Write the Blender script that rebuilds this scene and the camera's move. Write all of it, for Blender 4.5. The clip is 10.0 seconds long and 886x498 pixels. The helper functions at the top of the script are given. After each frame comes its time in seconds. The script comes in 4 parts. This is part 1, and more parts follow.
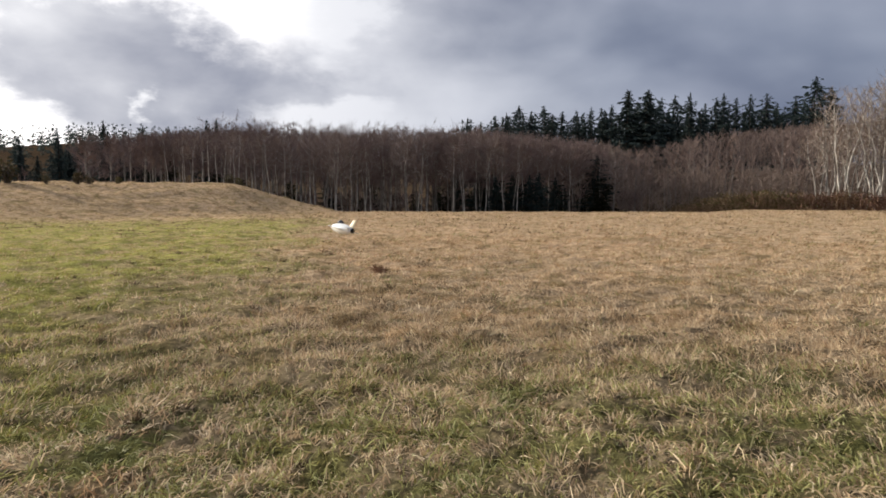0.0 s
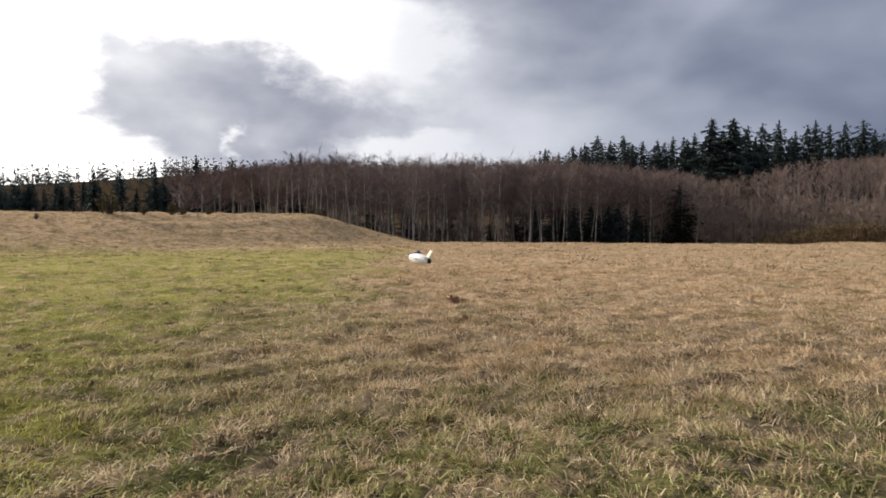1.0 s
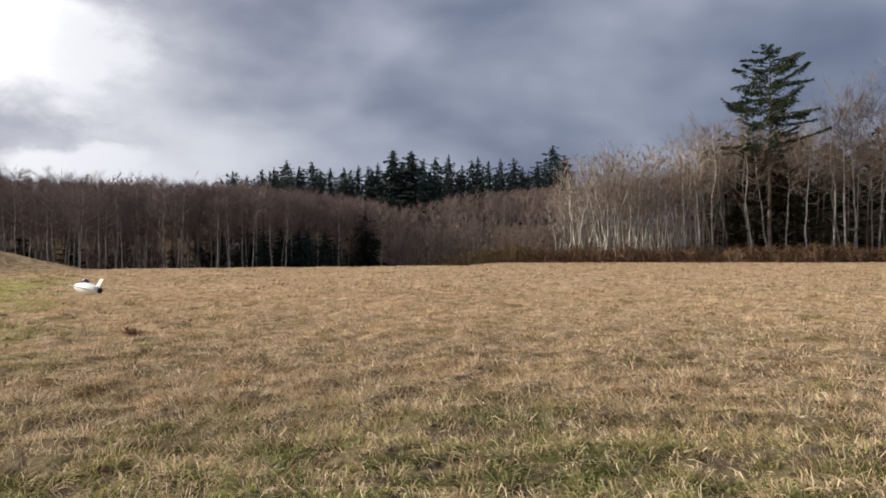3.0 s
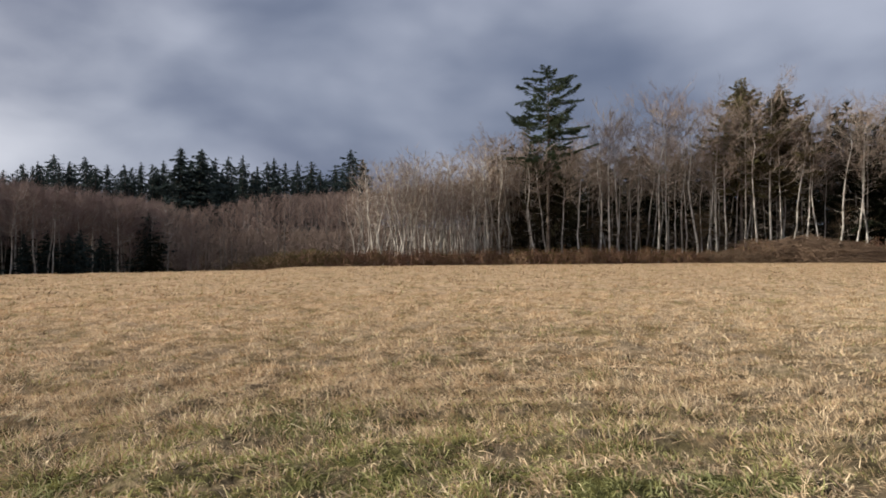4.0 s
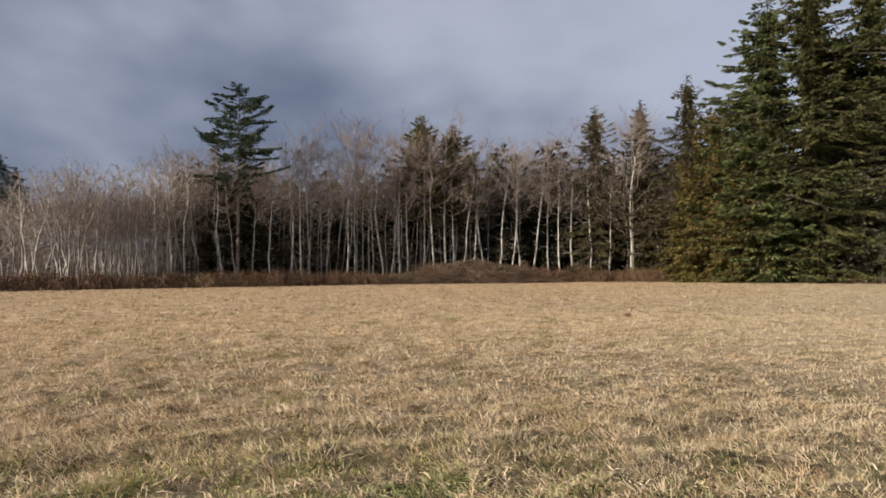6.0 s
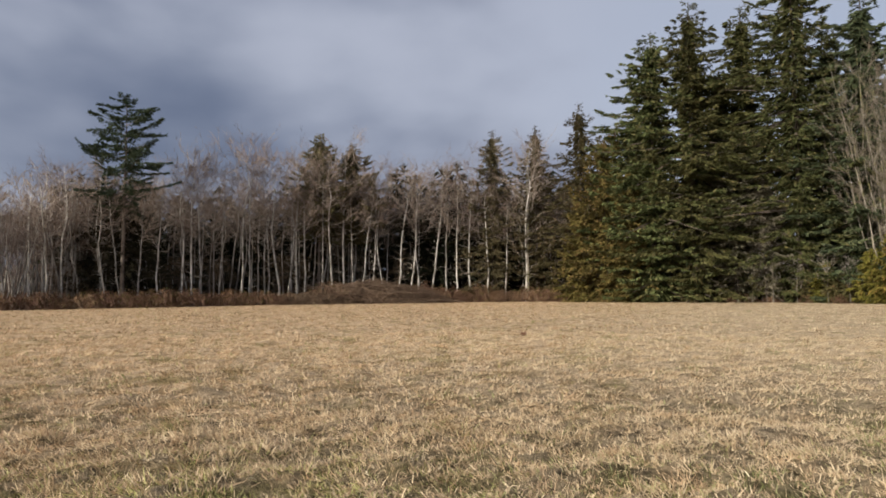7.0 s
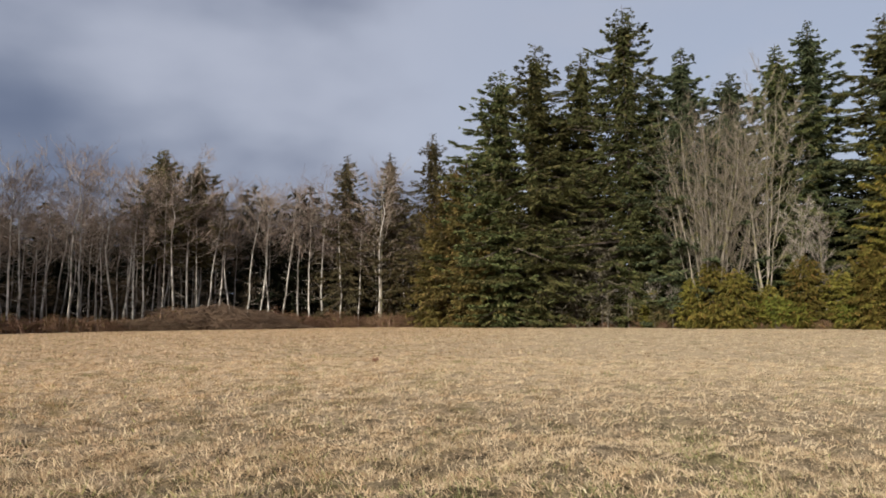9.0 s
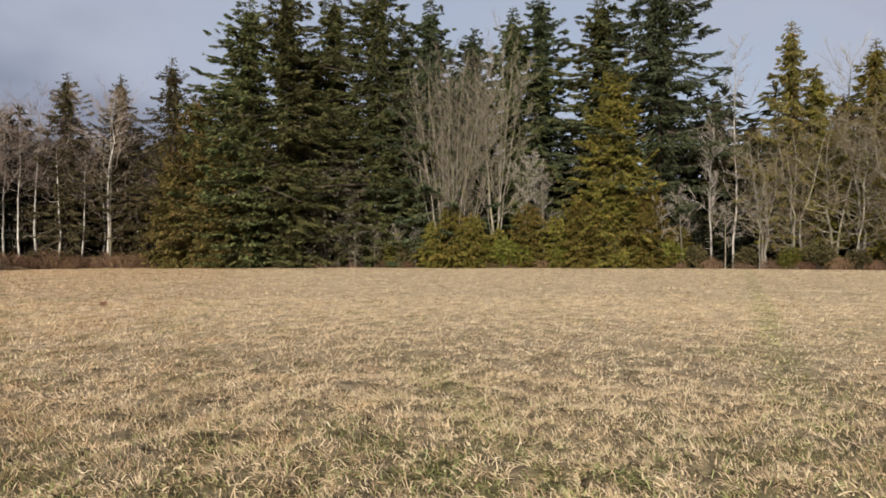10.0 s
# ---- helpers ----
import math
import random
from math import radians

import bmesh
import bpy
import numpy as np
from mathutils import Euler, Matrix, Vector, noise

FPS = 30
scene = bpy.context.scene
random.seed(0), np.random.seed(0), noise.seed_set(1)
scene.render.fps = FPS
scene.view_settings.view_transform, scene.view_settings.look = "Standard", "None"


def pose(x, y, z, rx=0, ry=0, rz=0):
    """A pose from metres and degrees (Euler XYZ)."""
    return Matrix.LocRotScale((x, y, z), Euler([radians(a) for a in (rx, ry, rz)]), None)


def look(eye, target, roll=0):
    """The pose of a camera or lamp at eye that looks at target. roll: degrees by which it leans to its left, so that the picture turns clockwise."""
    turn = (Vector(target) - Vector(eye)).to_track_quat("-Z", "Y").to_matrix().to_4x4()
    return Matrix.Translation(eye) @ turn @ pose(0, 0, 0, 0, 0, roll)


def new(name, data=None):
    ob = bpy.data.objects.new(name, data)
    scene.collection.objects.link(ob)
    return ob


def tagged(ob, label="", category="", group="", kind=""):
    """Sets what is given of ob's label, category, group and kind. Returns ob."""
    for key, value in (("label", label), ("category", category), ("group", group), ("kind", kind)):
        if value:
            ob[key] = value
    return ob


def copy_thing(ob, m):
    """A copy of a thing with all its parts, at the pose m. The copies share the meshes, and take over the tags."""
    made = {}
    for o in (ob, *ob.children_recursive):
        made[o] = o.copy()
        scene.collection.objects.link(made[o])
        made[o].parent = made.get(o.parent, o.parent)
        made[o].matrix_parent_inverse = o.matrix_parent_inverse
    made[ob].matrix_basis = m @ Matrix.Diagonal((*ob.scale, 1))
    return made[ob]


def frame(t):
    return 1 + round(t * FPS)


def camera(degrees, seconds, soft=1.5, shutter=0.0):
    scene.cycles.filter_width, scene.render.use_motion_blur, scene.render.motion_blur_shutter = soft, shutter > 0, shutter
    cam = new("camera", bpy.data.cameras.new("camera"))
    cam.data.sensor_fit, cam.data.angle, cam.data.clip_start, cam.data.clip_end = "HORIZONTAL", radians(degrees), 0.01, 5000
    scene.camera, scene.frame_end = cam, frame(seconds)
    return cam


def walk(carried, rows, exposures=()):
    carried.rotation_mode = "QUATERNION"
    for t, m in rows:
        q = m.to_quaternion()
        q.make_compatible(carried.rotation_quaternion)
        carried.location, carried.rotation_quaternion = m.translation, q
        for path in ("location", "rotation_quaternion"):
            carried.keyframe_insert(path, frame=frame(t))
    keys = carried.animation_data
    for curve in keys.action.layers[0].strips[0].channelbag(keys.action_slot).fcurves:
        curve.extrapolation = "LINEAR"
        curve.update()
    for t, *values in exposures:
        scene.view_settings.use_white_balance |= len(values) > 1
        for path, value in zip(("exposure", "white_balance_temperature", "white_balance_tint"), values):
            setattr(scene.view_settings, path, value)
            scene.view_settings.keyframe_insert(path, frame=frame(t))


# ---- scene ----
# The camera stands in the field and turns; bearings below are degrees to the right of +y, seen from where it stands.
cam = camera(65.6, 10.0, soft=1.72)
EYE = 1.6
walk(cam, [
    (0.0, pose(0, 0, EYE, 85.43, -0.01, 0.03)),
    (0.1, pose(0, 0, EYE, 85.92, -0.08, 3.26)),
    (0.2, pose(0, 0, EYE, 86.40, -0.11, 6.51)),
    (0.3, pose(0, 0, EYE, 86.87, -0.14, 9.64)),
    (0.4, pose(0, 0, EYE, 87.19, -0.17, 11.53)),
    (0.5, pose(0, 0, EYE, 87.39, -0.20, 11.89)),
    (0.6, pose(0, 0, EYE, 87.53, -0.15, 11.37)),
    (0.7, pose(0, 0, EYE, 87.65, -0.14, 10.24)),
    (1.0, pose(0, 0, EYE, 87.97, -0.11, 6.41)),
    (1.2, pose(0, 0, EYE, 88.19, -0.06, 3.85)),
    (1.5, pose(0, 0, EYE, 88.50, -0.00, 0.00)),
    (2.0, pose(0, 0, EYE, 89.02, 0.08, -6.37)),
    (2.2, pose(0, 0, EYE, 89.21, 0.11, -8.93)),
    (3.3, pose(0, 0, EYE, 90.15, 0.22, -23.55)),
    (3.5, pose(0, 0, EYE, 90.18, 0.25, -27.02)),
    (4.0, pose(0, 0, EYE, 90.22, 0.33, -35.69)),
    (4.5, pose(0, 0, EYE, 90.22, 0.39, -44.39)),
    (4.8, pose(0, 0, EYE, 90.22, 0.38, -49.57)),
    (4.9, pose(0, 0, EYE, 90.27, 0.38, -51.08)),
    (5.0, pose(0, 0, EYE, 90.36, 0.37, -52.37)),
    (5.3, pose(0, 0, EYE, 90.77, 0.39, -55.16)),
    (5.5, pose(0, 0, EYE, 91.09, 0.39, -56.83)),
    (5.7, pose(0, 0, EYE, 91.42, 0.38, -58.50)),
    (6.8, pose(0, 0, EYE, 93.21, 0.39, -67.73)),
    (7.0, pose(0, 0, EYE, 93.53, 0.39, -69.40)),
    (7.5, pose(0, 0, EYE, 94.15, 0.37, -72.97)),
    (8.0, pose(0, 0, EYE, 94.62, 0.32, -75.86)),
    (8.5, pose(0, 0, EYE, 95.10, 0.31, -78.75)),
    (9.0, pose(0, 0, EYE, 95.57, 0.35, -81.59)),
    (9.1, pose(0, 0, EYE, 95.67, 0.37, -82.34)),
    (9.2, pose(0, 0, EYE, 95.68, 0.36, -83.56)),
    (9.3, pose(0, 0, EYE, 95.48, 0.35, -85.24)),
    (9.5, pose(0, 0, EYE, 94.19, 0.33, -89.91)),
    (10.0, pose(0, 0, EYE, 90.50, 0.24, -102.29)),
], exposures=[(0.0, 0.20), (3.5, 0.22), (5.5, 0.18), (10.0, 0.18)])

# ---- sky and sun ----
SUN_BEARING, SUN_HEIGHT = -66.0, 20.0


def aim(bearing, height):
    """Unit vector towards a bearing and a height above the horizon, in degrees."""
    b, h = radians(bearing), radians(height)
    return Vector((math.sin(b) * math.cos(h), math.cos(b) * math.cos(h), math.sin(h)))


class Nodes:
    """Short hand for building a node tree."""

    def __init__(self, tree):
        self.tree = tree

    def add(self, kind, values=None, **settings):
        n = self.tree.nodes.new(kind)
        if "operation" in settings:
            n.operation = settings["operation"]
        if "data_type" in settings:
            n.data_type = settings["data_type"]
        if "blend_type" in settings:
            n.blend_type = settings["blend_type"]
        if "interpolation_type" in settings:
            n.interpolation_type = settings["interpolation_type"]
        for key, value in (values or {}).items():
            if isinstance(value, bpy.types.NodeSocket):
                self.tree.links.new(value, n.inputs[key])
            else:
                n.inputs[key].default_value = value
        return n

    def math(self, operation, a, b=0.0, c=0.0):
        return self.add("ShaderNodeMath", {0: a, 1: b, 2: c}, operation=operation).outputs[0]

    def mix(self, f, a, b):
        return self.add("ShaderNodeMix", {0: f, 6: a, 7: b}, data_type="RGBA").outputs[2]

    def noise(self, vector, scale, detail=4.0, rough=0.55, distortion=0.0):
        n = self.add("ShaderNodeTexNoise", {"Scale": scale, "Detail": detail, "Roughness": rough, "Distortion": distortion})
        if vector is not None:
            self.tree.links.new(vector, n.inputs["Vector"])
        return n.outputs["Fac"]

    def ramp(self, f, low, high, a=0.0, b=1.0):
        return self.add("ShaderNodeMapRange", {0: f, 1: low, 2: high, 3: a, 4: b}, interpolation_type="SMOOTHSTEP").outputs[0]

    def link(self, a, b):
        self.tree.links.new(a, b)


def rgb(r, g, b):
    return (r, g, b, 1.0)


def build_sky():
    world = bpy.data.worlds.new("winter_sky")
    scene.world = world
    world.use_nodes = True
    tree = world.node_tree
    tree.nodes.clear()
    q = Nodes(tree)
    way = q.add("ShaderNodeTexCoord").outputs["Generated"]
    parts = q.add("ShaderNodeSeparateXYZ", {0: way})
    z = q.math("MAXIMUM", parts.outputs[2], 0.0)
    deck = q.math("ADD", z, 0.22)
    flat = q.add("ShaderNodeCombineXYZ", {0: q.math("DIVIDE", parts.outputs[0], deck), 1: q.math("DIVIDE", parts.outputs[1], deck), 2: 0.0}).outputs[0]

    def near(bearing, height, inner, outer):
        """1 towards that direction, fading out between two angles in degrees."""
        d = q.add("ShaderNodeVectorMath", {0: way, 1: aim(bearing, height)}, operation="DOT_PRODUCT").outputs["Value"]
        return q.ramp(d, math.cos(radians(outer)), math.cos(radians(inner)))

    sky = q.add("ShaderNodeTexSky")
    sky.sky_type, sky.sun_disc = "NISHITA", False
    sky.sun_elevation, sky.sun_rotation = radians(SUN_HEIGHT), radians(SUN_BEARING)
    blue = q.add("ShaderNodeVectorMath", {0: sky.outputs[0], 1: (0.11, 0.11, 0.115)}, operation="MULTIPLY").outputs[0]
    puffy = q.add("ShaderNodeVectorMath", {0: way, 1: (1.0, 1.0, 1.9)}, operation="MULTIPLY").outputs[0]
    big = q.math("MULTIPLY", q.noise(puffy, 2.6, 3.5, 0.48, 0.15), 0.6)
    grain = q.math("SUBTRACT", 0.20, q.math("MULTIPLY", near(44, 14, 20, 50), 0.11))
    fine = q.math("MULTIPLY", q.math("SUBTRACT", q.noise(puffy, 7.0, 7.0, 0.52, 0.15), 0.5), grain)
    sheet = q.math("MULTIPLY", q.math("SUBTRACT", q.noise(flat, 1.1, 3.0, 0.45, 0.0), 0.5), 0.06)
    body = q.math("ADD", q.math("ADD", big, fine), q.math("ADD", sheet, 0.12))
    body = q.math("ADD", q.math("MULTIPLY", body, 1.25), -0.044)
    # bearing and height, pushed about by turbulence so that cloud edges are ragged
    bearing = q.math("MULTIPLY", q.math("ARCTAN2", parts.outputs[0], parts.outputs[1]), 180 / math.pi)
    height = q.math("MULTIPLY", q.math("ARCSINE", parts.outputs[2]), 180 / math.pi)
    bearing = q.math("ADD", bearing, q.math("MULTIPLY", q.math("SUBTRACT", q.noise(puffy, 6.0, 6.0, 0.58), 0.5), 17.0))
    height = q.math("ADD", height, q.math("MULTIPLY", q.math("SUBTRACT", q.noise(q.add("ShaderNodeVectorMath", {0: puffy, 1: (3.1, 1.7, 0.4)}, operation="ADD").outputs[0], 6.0, 6.0, 0.58), 0.5), 10.0))

    def lump(b, h, rb, rh, inner=0.7, outer=1.15):
        """1 inside an ellipse of sky, in degrees."""
        u = q.math("DIVIDE", q.math("SUBTRACT", bearing, b), rb)
        v = q.math("DIVIDE", q.math("SUBTRACT", height, h), rh)
        r = q.math("SQRT", q.math("ADD", q.math("MULTIPLY", u, u), q.math("MULTIPLY", v, v)))
        return q.ramp(r, inner, outer, 1.0, 0.0)

    glow = near(SUN_BEARING + 14, SUN_HEIGHT + 6, 20, 48)
    halo = near(SUN_BEARING + 22, SUN_HEIGHT, 10, 62)
    mass = q.math("MAXIMUM", lump(-25.5, 9.5, 10.8, 5.9, 0.6, 1.2), lump(-15, 7.5, 10.0, 5.0, 0.5, 1.3))
    deck = q.ramp(q.math("ADD", bearing, q.math("MULTIPLY", height, -0.25)), -21.5, -10.5)
    gleam = q.math("MAXIMUM", lump(-9.5, 6.6, 5.5, 2.0, 0.2, 1.2), q.math("MAXIMUM", lump(-8.5, 15, 4.0, 5.0, 0.1, 1.2), lump(-24, 7.6, 1.6, 0.9, 0.1, 1.2)))
    shelf = near(6, 8, 4, 15)
    dark = near(49, 15, 6, 38)
    pale = near(68, 19, 1, 17)
    east = near(122, 18, 5, 50)
    # how thick the cloud is: thick on the far side from the sun, thin towards it
    thick = q.math("ADD", body, q.math("MULTIPLY", dark, 0.19))
    thick = q.math("ADD", thick, q.math("MULTIPLY", mass, 0.07))
    thick = q.math("ADD", thick, q.math("MULTIPLY", shelf, 0.12))
    thick = q.math("SUBTRACT", thick, q.math("MULTIPLY", gleam, 0.20))
    thick = q.math("SUBTRACT", thick, q.math("MULTIPLY", pale, 0.13))
    thick = q.math("SUBTRACT", thick, q.math("MULTIPLY", east, 0.17))
    low = q.ramp(parts.outputs[2], 0.09, 0.20, 1.0, 0.0)
    thick = q.math("SUBTRACT", thick, q.math("MULTIPLY", low, 0.08))
    shade = q.ramp(thick, 0.34, 0.72)
    cloud = q.mix(shade, rgb(0.42, 0.45, 0.545), rgb(0.133, 0.163, 0.243))
    gap = q.math("MULTIPLY", q.ramp(body, 0.60, 0.42), q.math("ADD", q.math("MULTIPLY", east, 0.22), 0.05))
    cloud = q.mix(gap, cloud, blue)
    bright = q.mix(halo, cloud, q.mix(shade, rgb(0.92, 0.92, 0.95), rgb(0.25, 0.27, 0.35)))
    clear = q.math("SUBTRACT", 1.0, q.math("MAXIMUM", mass, deck))
    lit = q.math("MULTIPLY", glow, q.math("MULTIPLY", clear, q.ramp(body, 0.80, 0.52)))
    cloud = q.mix(lit, bright, rgb(2.4, 2.32, 2.25))
    back = q.add("ShaderNodeBackground", {"Color": cloud, "Strength": 0.95})
    q.add("ShaderNodeOutputWorld", {"Surface": back.outputs[0]})


build_sky()
sun = new("sun", bpy.data.lights.new("sun", "SUN"))
sun.data.energy, sun.data.angle, sun.data.color = 5.0, radians(1.2), (1.0, 0.91, 0.78)
sun.matrix_world = look(aim(SUN_BEARING, SUN_HEIGHT) * 200, (0, 0, 0))


# ---- lie of the land ----
def smooth(a, b, v):
    t = np.clip((v - a) / (b - a), 0, 1)
    return t * t * (3 - 2 * t)


def hummocks(x, y):
    """Small lumps of the thatch, a few centimetres high."""
    a = np.sin(x * 2.7 + 1.9 * np.sin(y * 1.3 + 0.4)) * np.sin(y * 3.1 + 1.6 * np.sin(x * 1.1))
    b = np.sin(x * 5.9 + y * 2.3 + 1.3 * np.sin(y * 4.1)) * np.sin(y * 6.7 - x * 1.9 + 0.8)
    return 0.045 * a + 0.026 * b


def ground_height(x, y):
    """Level field, a grass bank to the west, a dip with the alder grove, and a wooded hill behind."""
    x, y = np.asarray(x, float), np.asarray(y, float)
    r, a = np.hypot(x, y), np.degrees(np.arctan2(x, y))
    h = 0.05 * np.sin(x * 0.31 + 1.2 * np.sin(y * 0.17)) * np.sin(y * 0.27 + 0.6) * smooth(2, 8, r) * (1 - smooth(45, 70, r))
    toe = np.interp(a, [-100, -45, -28, -9], [36, 37, 46, 56])
    bank = np.clip((-8.6 - a) / 8.4, 0, 1) * smooth(-170, -110, a)
    h = h + hummocks(x, y) * (1 - 0.6 * smooth(24, 40, r)) * (1 - smooth(56, 62, r)) + 0.055 * np.sin(x * 0.83 + 2 * np.sin(y * 0.41)) * np.sin(y * 0.97 + 1.7 * np.sin(x * 0.37)) * smooth(10, 24, r) * (1 - smooth(74, 80, r))
    h = h + bank * 0.13 * np.sin(x * 1.1 + 2 * np.sin(y * 0.35)) * np.sin(y * 1.9 + 1.4 * np.sin(x * 0.4)) * smooth(34, 44, r)
    h = h + bank * (2.5 * smooth(toe, 63, r) - 3 * smooth(72, 120, r))
    h = h - 3.6 * smooth(63, 80, r) * smooth(-26, -9, a) * (1 - smooth(10, 24, a)) * (1 - smooth(110, 220, r))
    h = h + 8.5 * smooth(95, 240, r) * smooth(-4, 10, a) * (1 - smooth(40, 60, a))
    h = h + np.interp(a, [-80, -60, -45, -40, -33, -27, -20, 45, 75], [0, 22, 28, 37, 45, 53, 53, 12, 0]) * smooth(260, 800, r)
    return h


def place(bearing, distance):
    x, y = distance * math.sin(radians(bearing)), distance * math.cos(radians(bearing))
    return x, y, float(ground_height(x, y))


FIELD_EDGE = ([-180, -60, -20, -8, 0, 12, 30, 45, 60, 72, 84, 95, 105, 117, 135, 180], [70, 66, 66, 62, 63, 76, 78, 82, 92, 100, 99, 88, 81, 80, 74, 70])


def field_edge(bearing):
    return np.interp(bearing, FIELD_EDGE[0], FIELD_EDGE[1])


# ---- materials ----
def material(name):
    m = bpy.data.materials.new(name)
    m.use_nodes = True
    m.node_tree.nodes.clear()
    q = Nodes(m.node_tree)
    shader = q.add("ShaderNodeBsdfPrincipled", {"Roughness": 0.8, "Specular IOR Level": 0.25})
    q.out = q.add("ShaderNodeOutputMaterial", {"Surface": shader.outputs[0]})
    return m, q, shader


def field_colours():
    """Straw and green of the field by place, shared by soil and blades."""
    g = bpy.data.node_groups.new("field_colours", "ShaderNodeTree")
    for n in ("straw", "green", "greenness"):
        g.interface.new_socket(n, in_out="OUTPUT", socket_type="NodeSocketFloat" if n == "greenness" else "NodeSocketColor")
    q = Nodes(g)
    where = q.add("ShaderNodeNewGeometry").outputs["Position"]
    p = q.add("ShaderNodeVectorMath", {0: where, 1: (1.0, 1.0, 0.0)}, operation="MULTIPLY").outputs[0]
    s = q.add("ShaderNodeSeparateXYZ", {0: p})
    line = q.math("ADD", q.math("ADD", s.outputs[0], 1.5), q.math("MULTIPLY", s.outputs[1], 0.13))
    wob = q.math("MULTIPLY", q.math("SUBTRACT", q.noise(p, 0.30, 4.0), 0.5), 9.0)
    west = q.ramp(q.math("ADD", line, wob), 1.6, -2.6)
    far = q.ramp(q.add("ShaderNodeVectorMath", {0: p}, operation="LENGTH").outputs["Value"], 38.0, 50.0, 1.0, 0.06)
    near = q.ramp(q.add("ShaderNodeVectorMath", {0: p}, operation="LENGTH").outputs["Value"], 4.2, 8.2, 1.0, 0.0)
    near = q.math("MULTIPLY", near, q.ramp(s.outputs[1], 0.5, 4.5, 0.5, 1.0))
    patch = q.noise(p, 0.55, 5.0, 0.62)
    small = q.noise(p, 2.1, 4.0, 0.6)
    spots = q.ramp(q.math("ADD", q.math("MULTIPLY", patch, 0.7), q.math("MULTIPLY", small, 0.3)), 0.50, 0.64)
    f = q.math("MULTIPLY", q.math("MULTIPLY", west, far), q.ramp(small, 0.37, 0.58, 0.40, 1.0))
    f = q.math("MAXIMUM", f, q.math("ADD", q.math("MULTIPLY", spots, q.math("ADD", q.math("MULTIPLY", near, 0.35), 0.30)), q.math("MULTIPLY", near, q.ramp(small, 0.38, 0.60, 0.14, 0.85))))
    # wheel ruts where greener grass grows
    rut = q.math("ADD", q.math("ADD", q.math("MULTIPLY", s.outputs[0], 0.584), q.math("MULTIPLY", s.outputs[1], 0.812)), 0.584)
    rut = q.math("MULTIPLY", q.ramp(q.math("ABSOLUTE", rut, 0.0), 0.12, 0.55, 1.0, 0.0), q.ramp(s.outputs[0], 2.5, 4.5))
    other = q.math("MULTIPLY", q.ramp(q.math("ABSOLUTE", q.math("ADD", s.outputs[1], 1.75), 0.0), 0.1, 0.6, 1.0, 0.0), q.ramp(s.outputs[0], 2.5, 4.0))
    other = q.math("MULTIPLY", other, q.ramp(s.outputs[0], 8.0, 14.0, 1.0, 0.0))
    f = q.math("MAXIMUM", f, q.math("MULTIPLY", q.math("MAXIMUM", rut, other), q.ramp(small, 0.35, 0.60, 0.10, 0.50)))
    tone = q.noise(p, 0.18, 5.0, 0.6)
    hue = q.noise(p, 0.9, 4.0, 0.65, 0.5)
    lumps = q.noise(p, 1.15, 5.0, 0.62, 0.6)
    straw = q.mix(q.ramp(tone, 0.35, 0.65), rgb(0.592, 0.419, 0.264), rgb(0.498, 0.360, 0.226))
    straw = q.mix(q.ramp(s.outputs[0], 2.0, 16.0), straw, rgb(0.548, 0.398, 0.254))
    straw = q.mix(q.ramp(s.outputs[1], 24.0, -8.0, 0.0, 0.8), straw, rgb(0.498, 0.404, 0.268))
    even = q.ramp(s.outputs[1], 9.0, -4.0, 1.0, 0.42)  # the thatch is more even to the south-east
    straw = q.mix(q.math("MULTIPLY", even, q.ramp(hue, 0.54, 0.70, 0.0, 0.6)), straw, rgb(0.53, 0.335, 0.170))
    straw = q.mix(q.ramp(hue, 0.46, 0.32, 0.0, 0.38), straw, rgb(0.40, 0.320, 0.235))
    straw = q.mix(q.math("MULTIPLY", even, q.ramp(small, 0.42, 0.70)), straw, rgb(0.345, 0.235, 0.130))
    straw = q.mix(q.math("MULTIPLY", even, q.ramp(lumps, 0.50, 0.70)), straw, rgb(0.275, 0.198, 0.104))
    green = q.mix(q.ramp(patch, 0.38, 0.66), rgb(0.305, 0.292, 0.122), rgb(0.190, 0.192, 0.080))
    green = q.mix(q.math("MAXIMUM", west, q.ramp(s.outputs[1], 1.0, 4.0, 0.0, 0.35)), green, q.mix(q.ramp(patch, 0.38, 0.66), rgb(0.385, 0.358, 0.110), rgb(0.235, 0.230, 0.076)))
    q.add("NodeGroupOutput", {0: straw, 1: green, 2: f})
    return g


FIELD = field_colours()


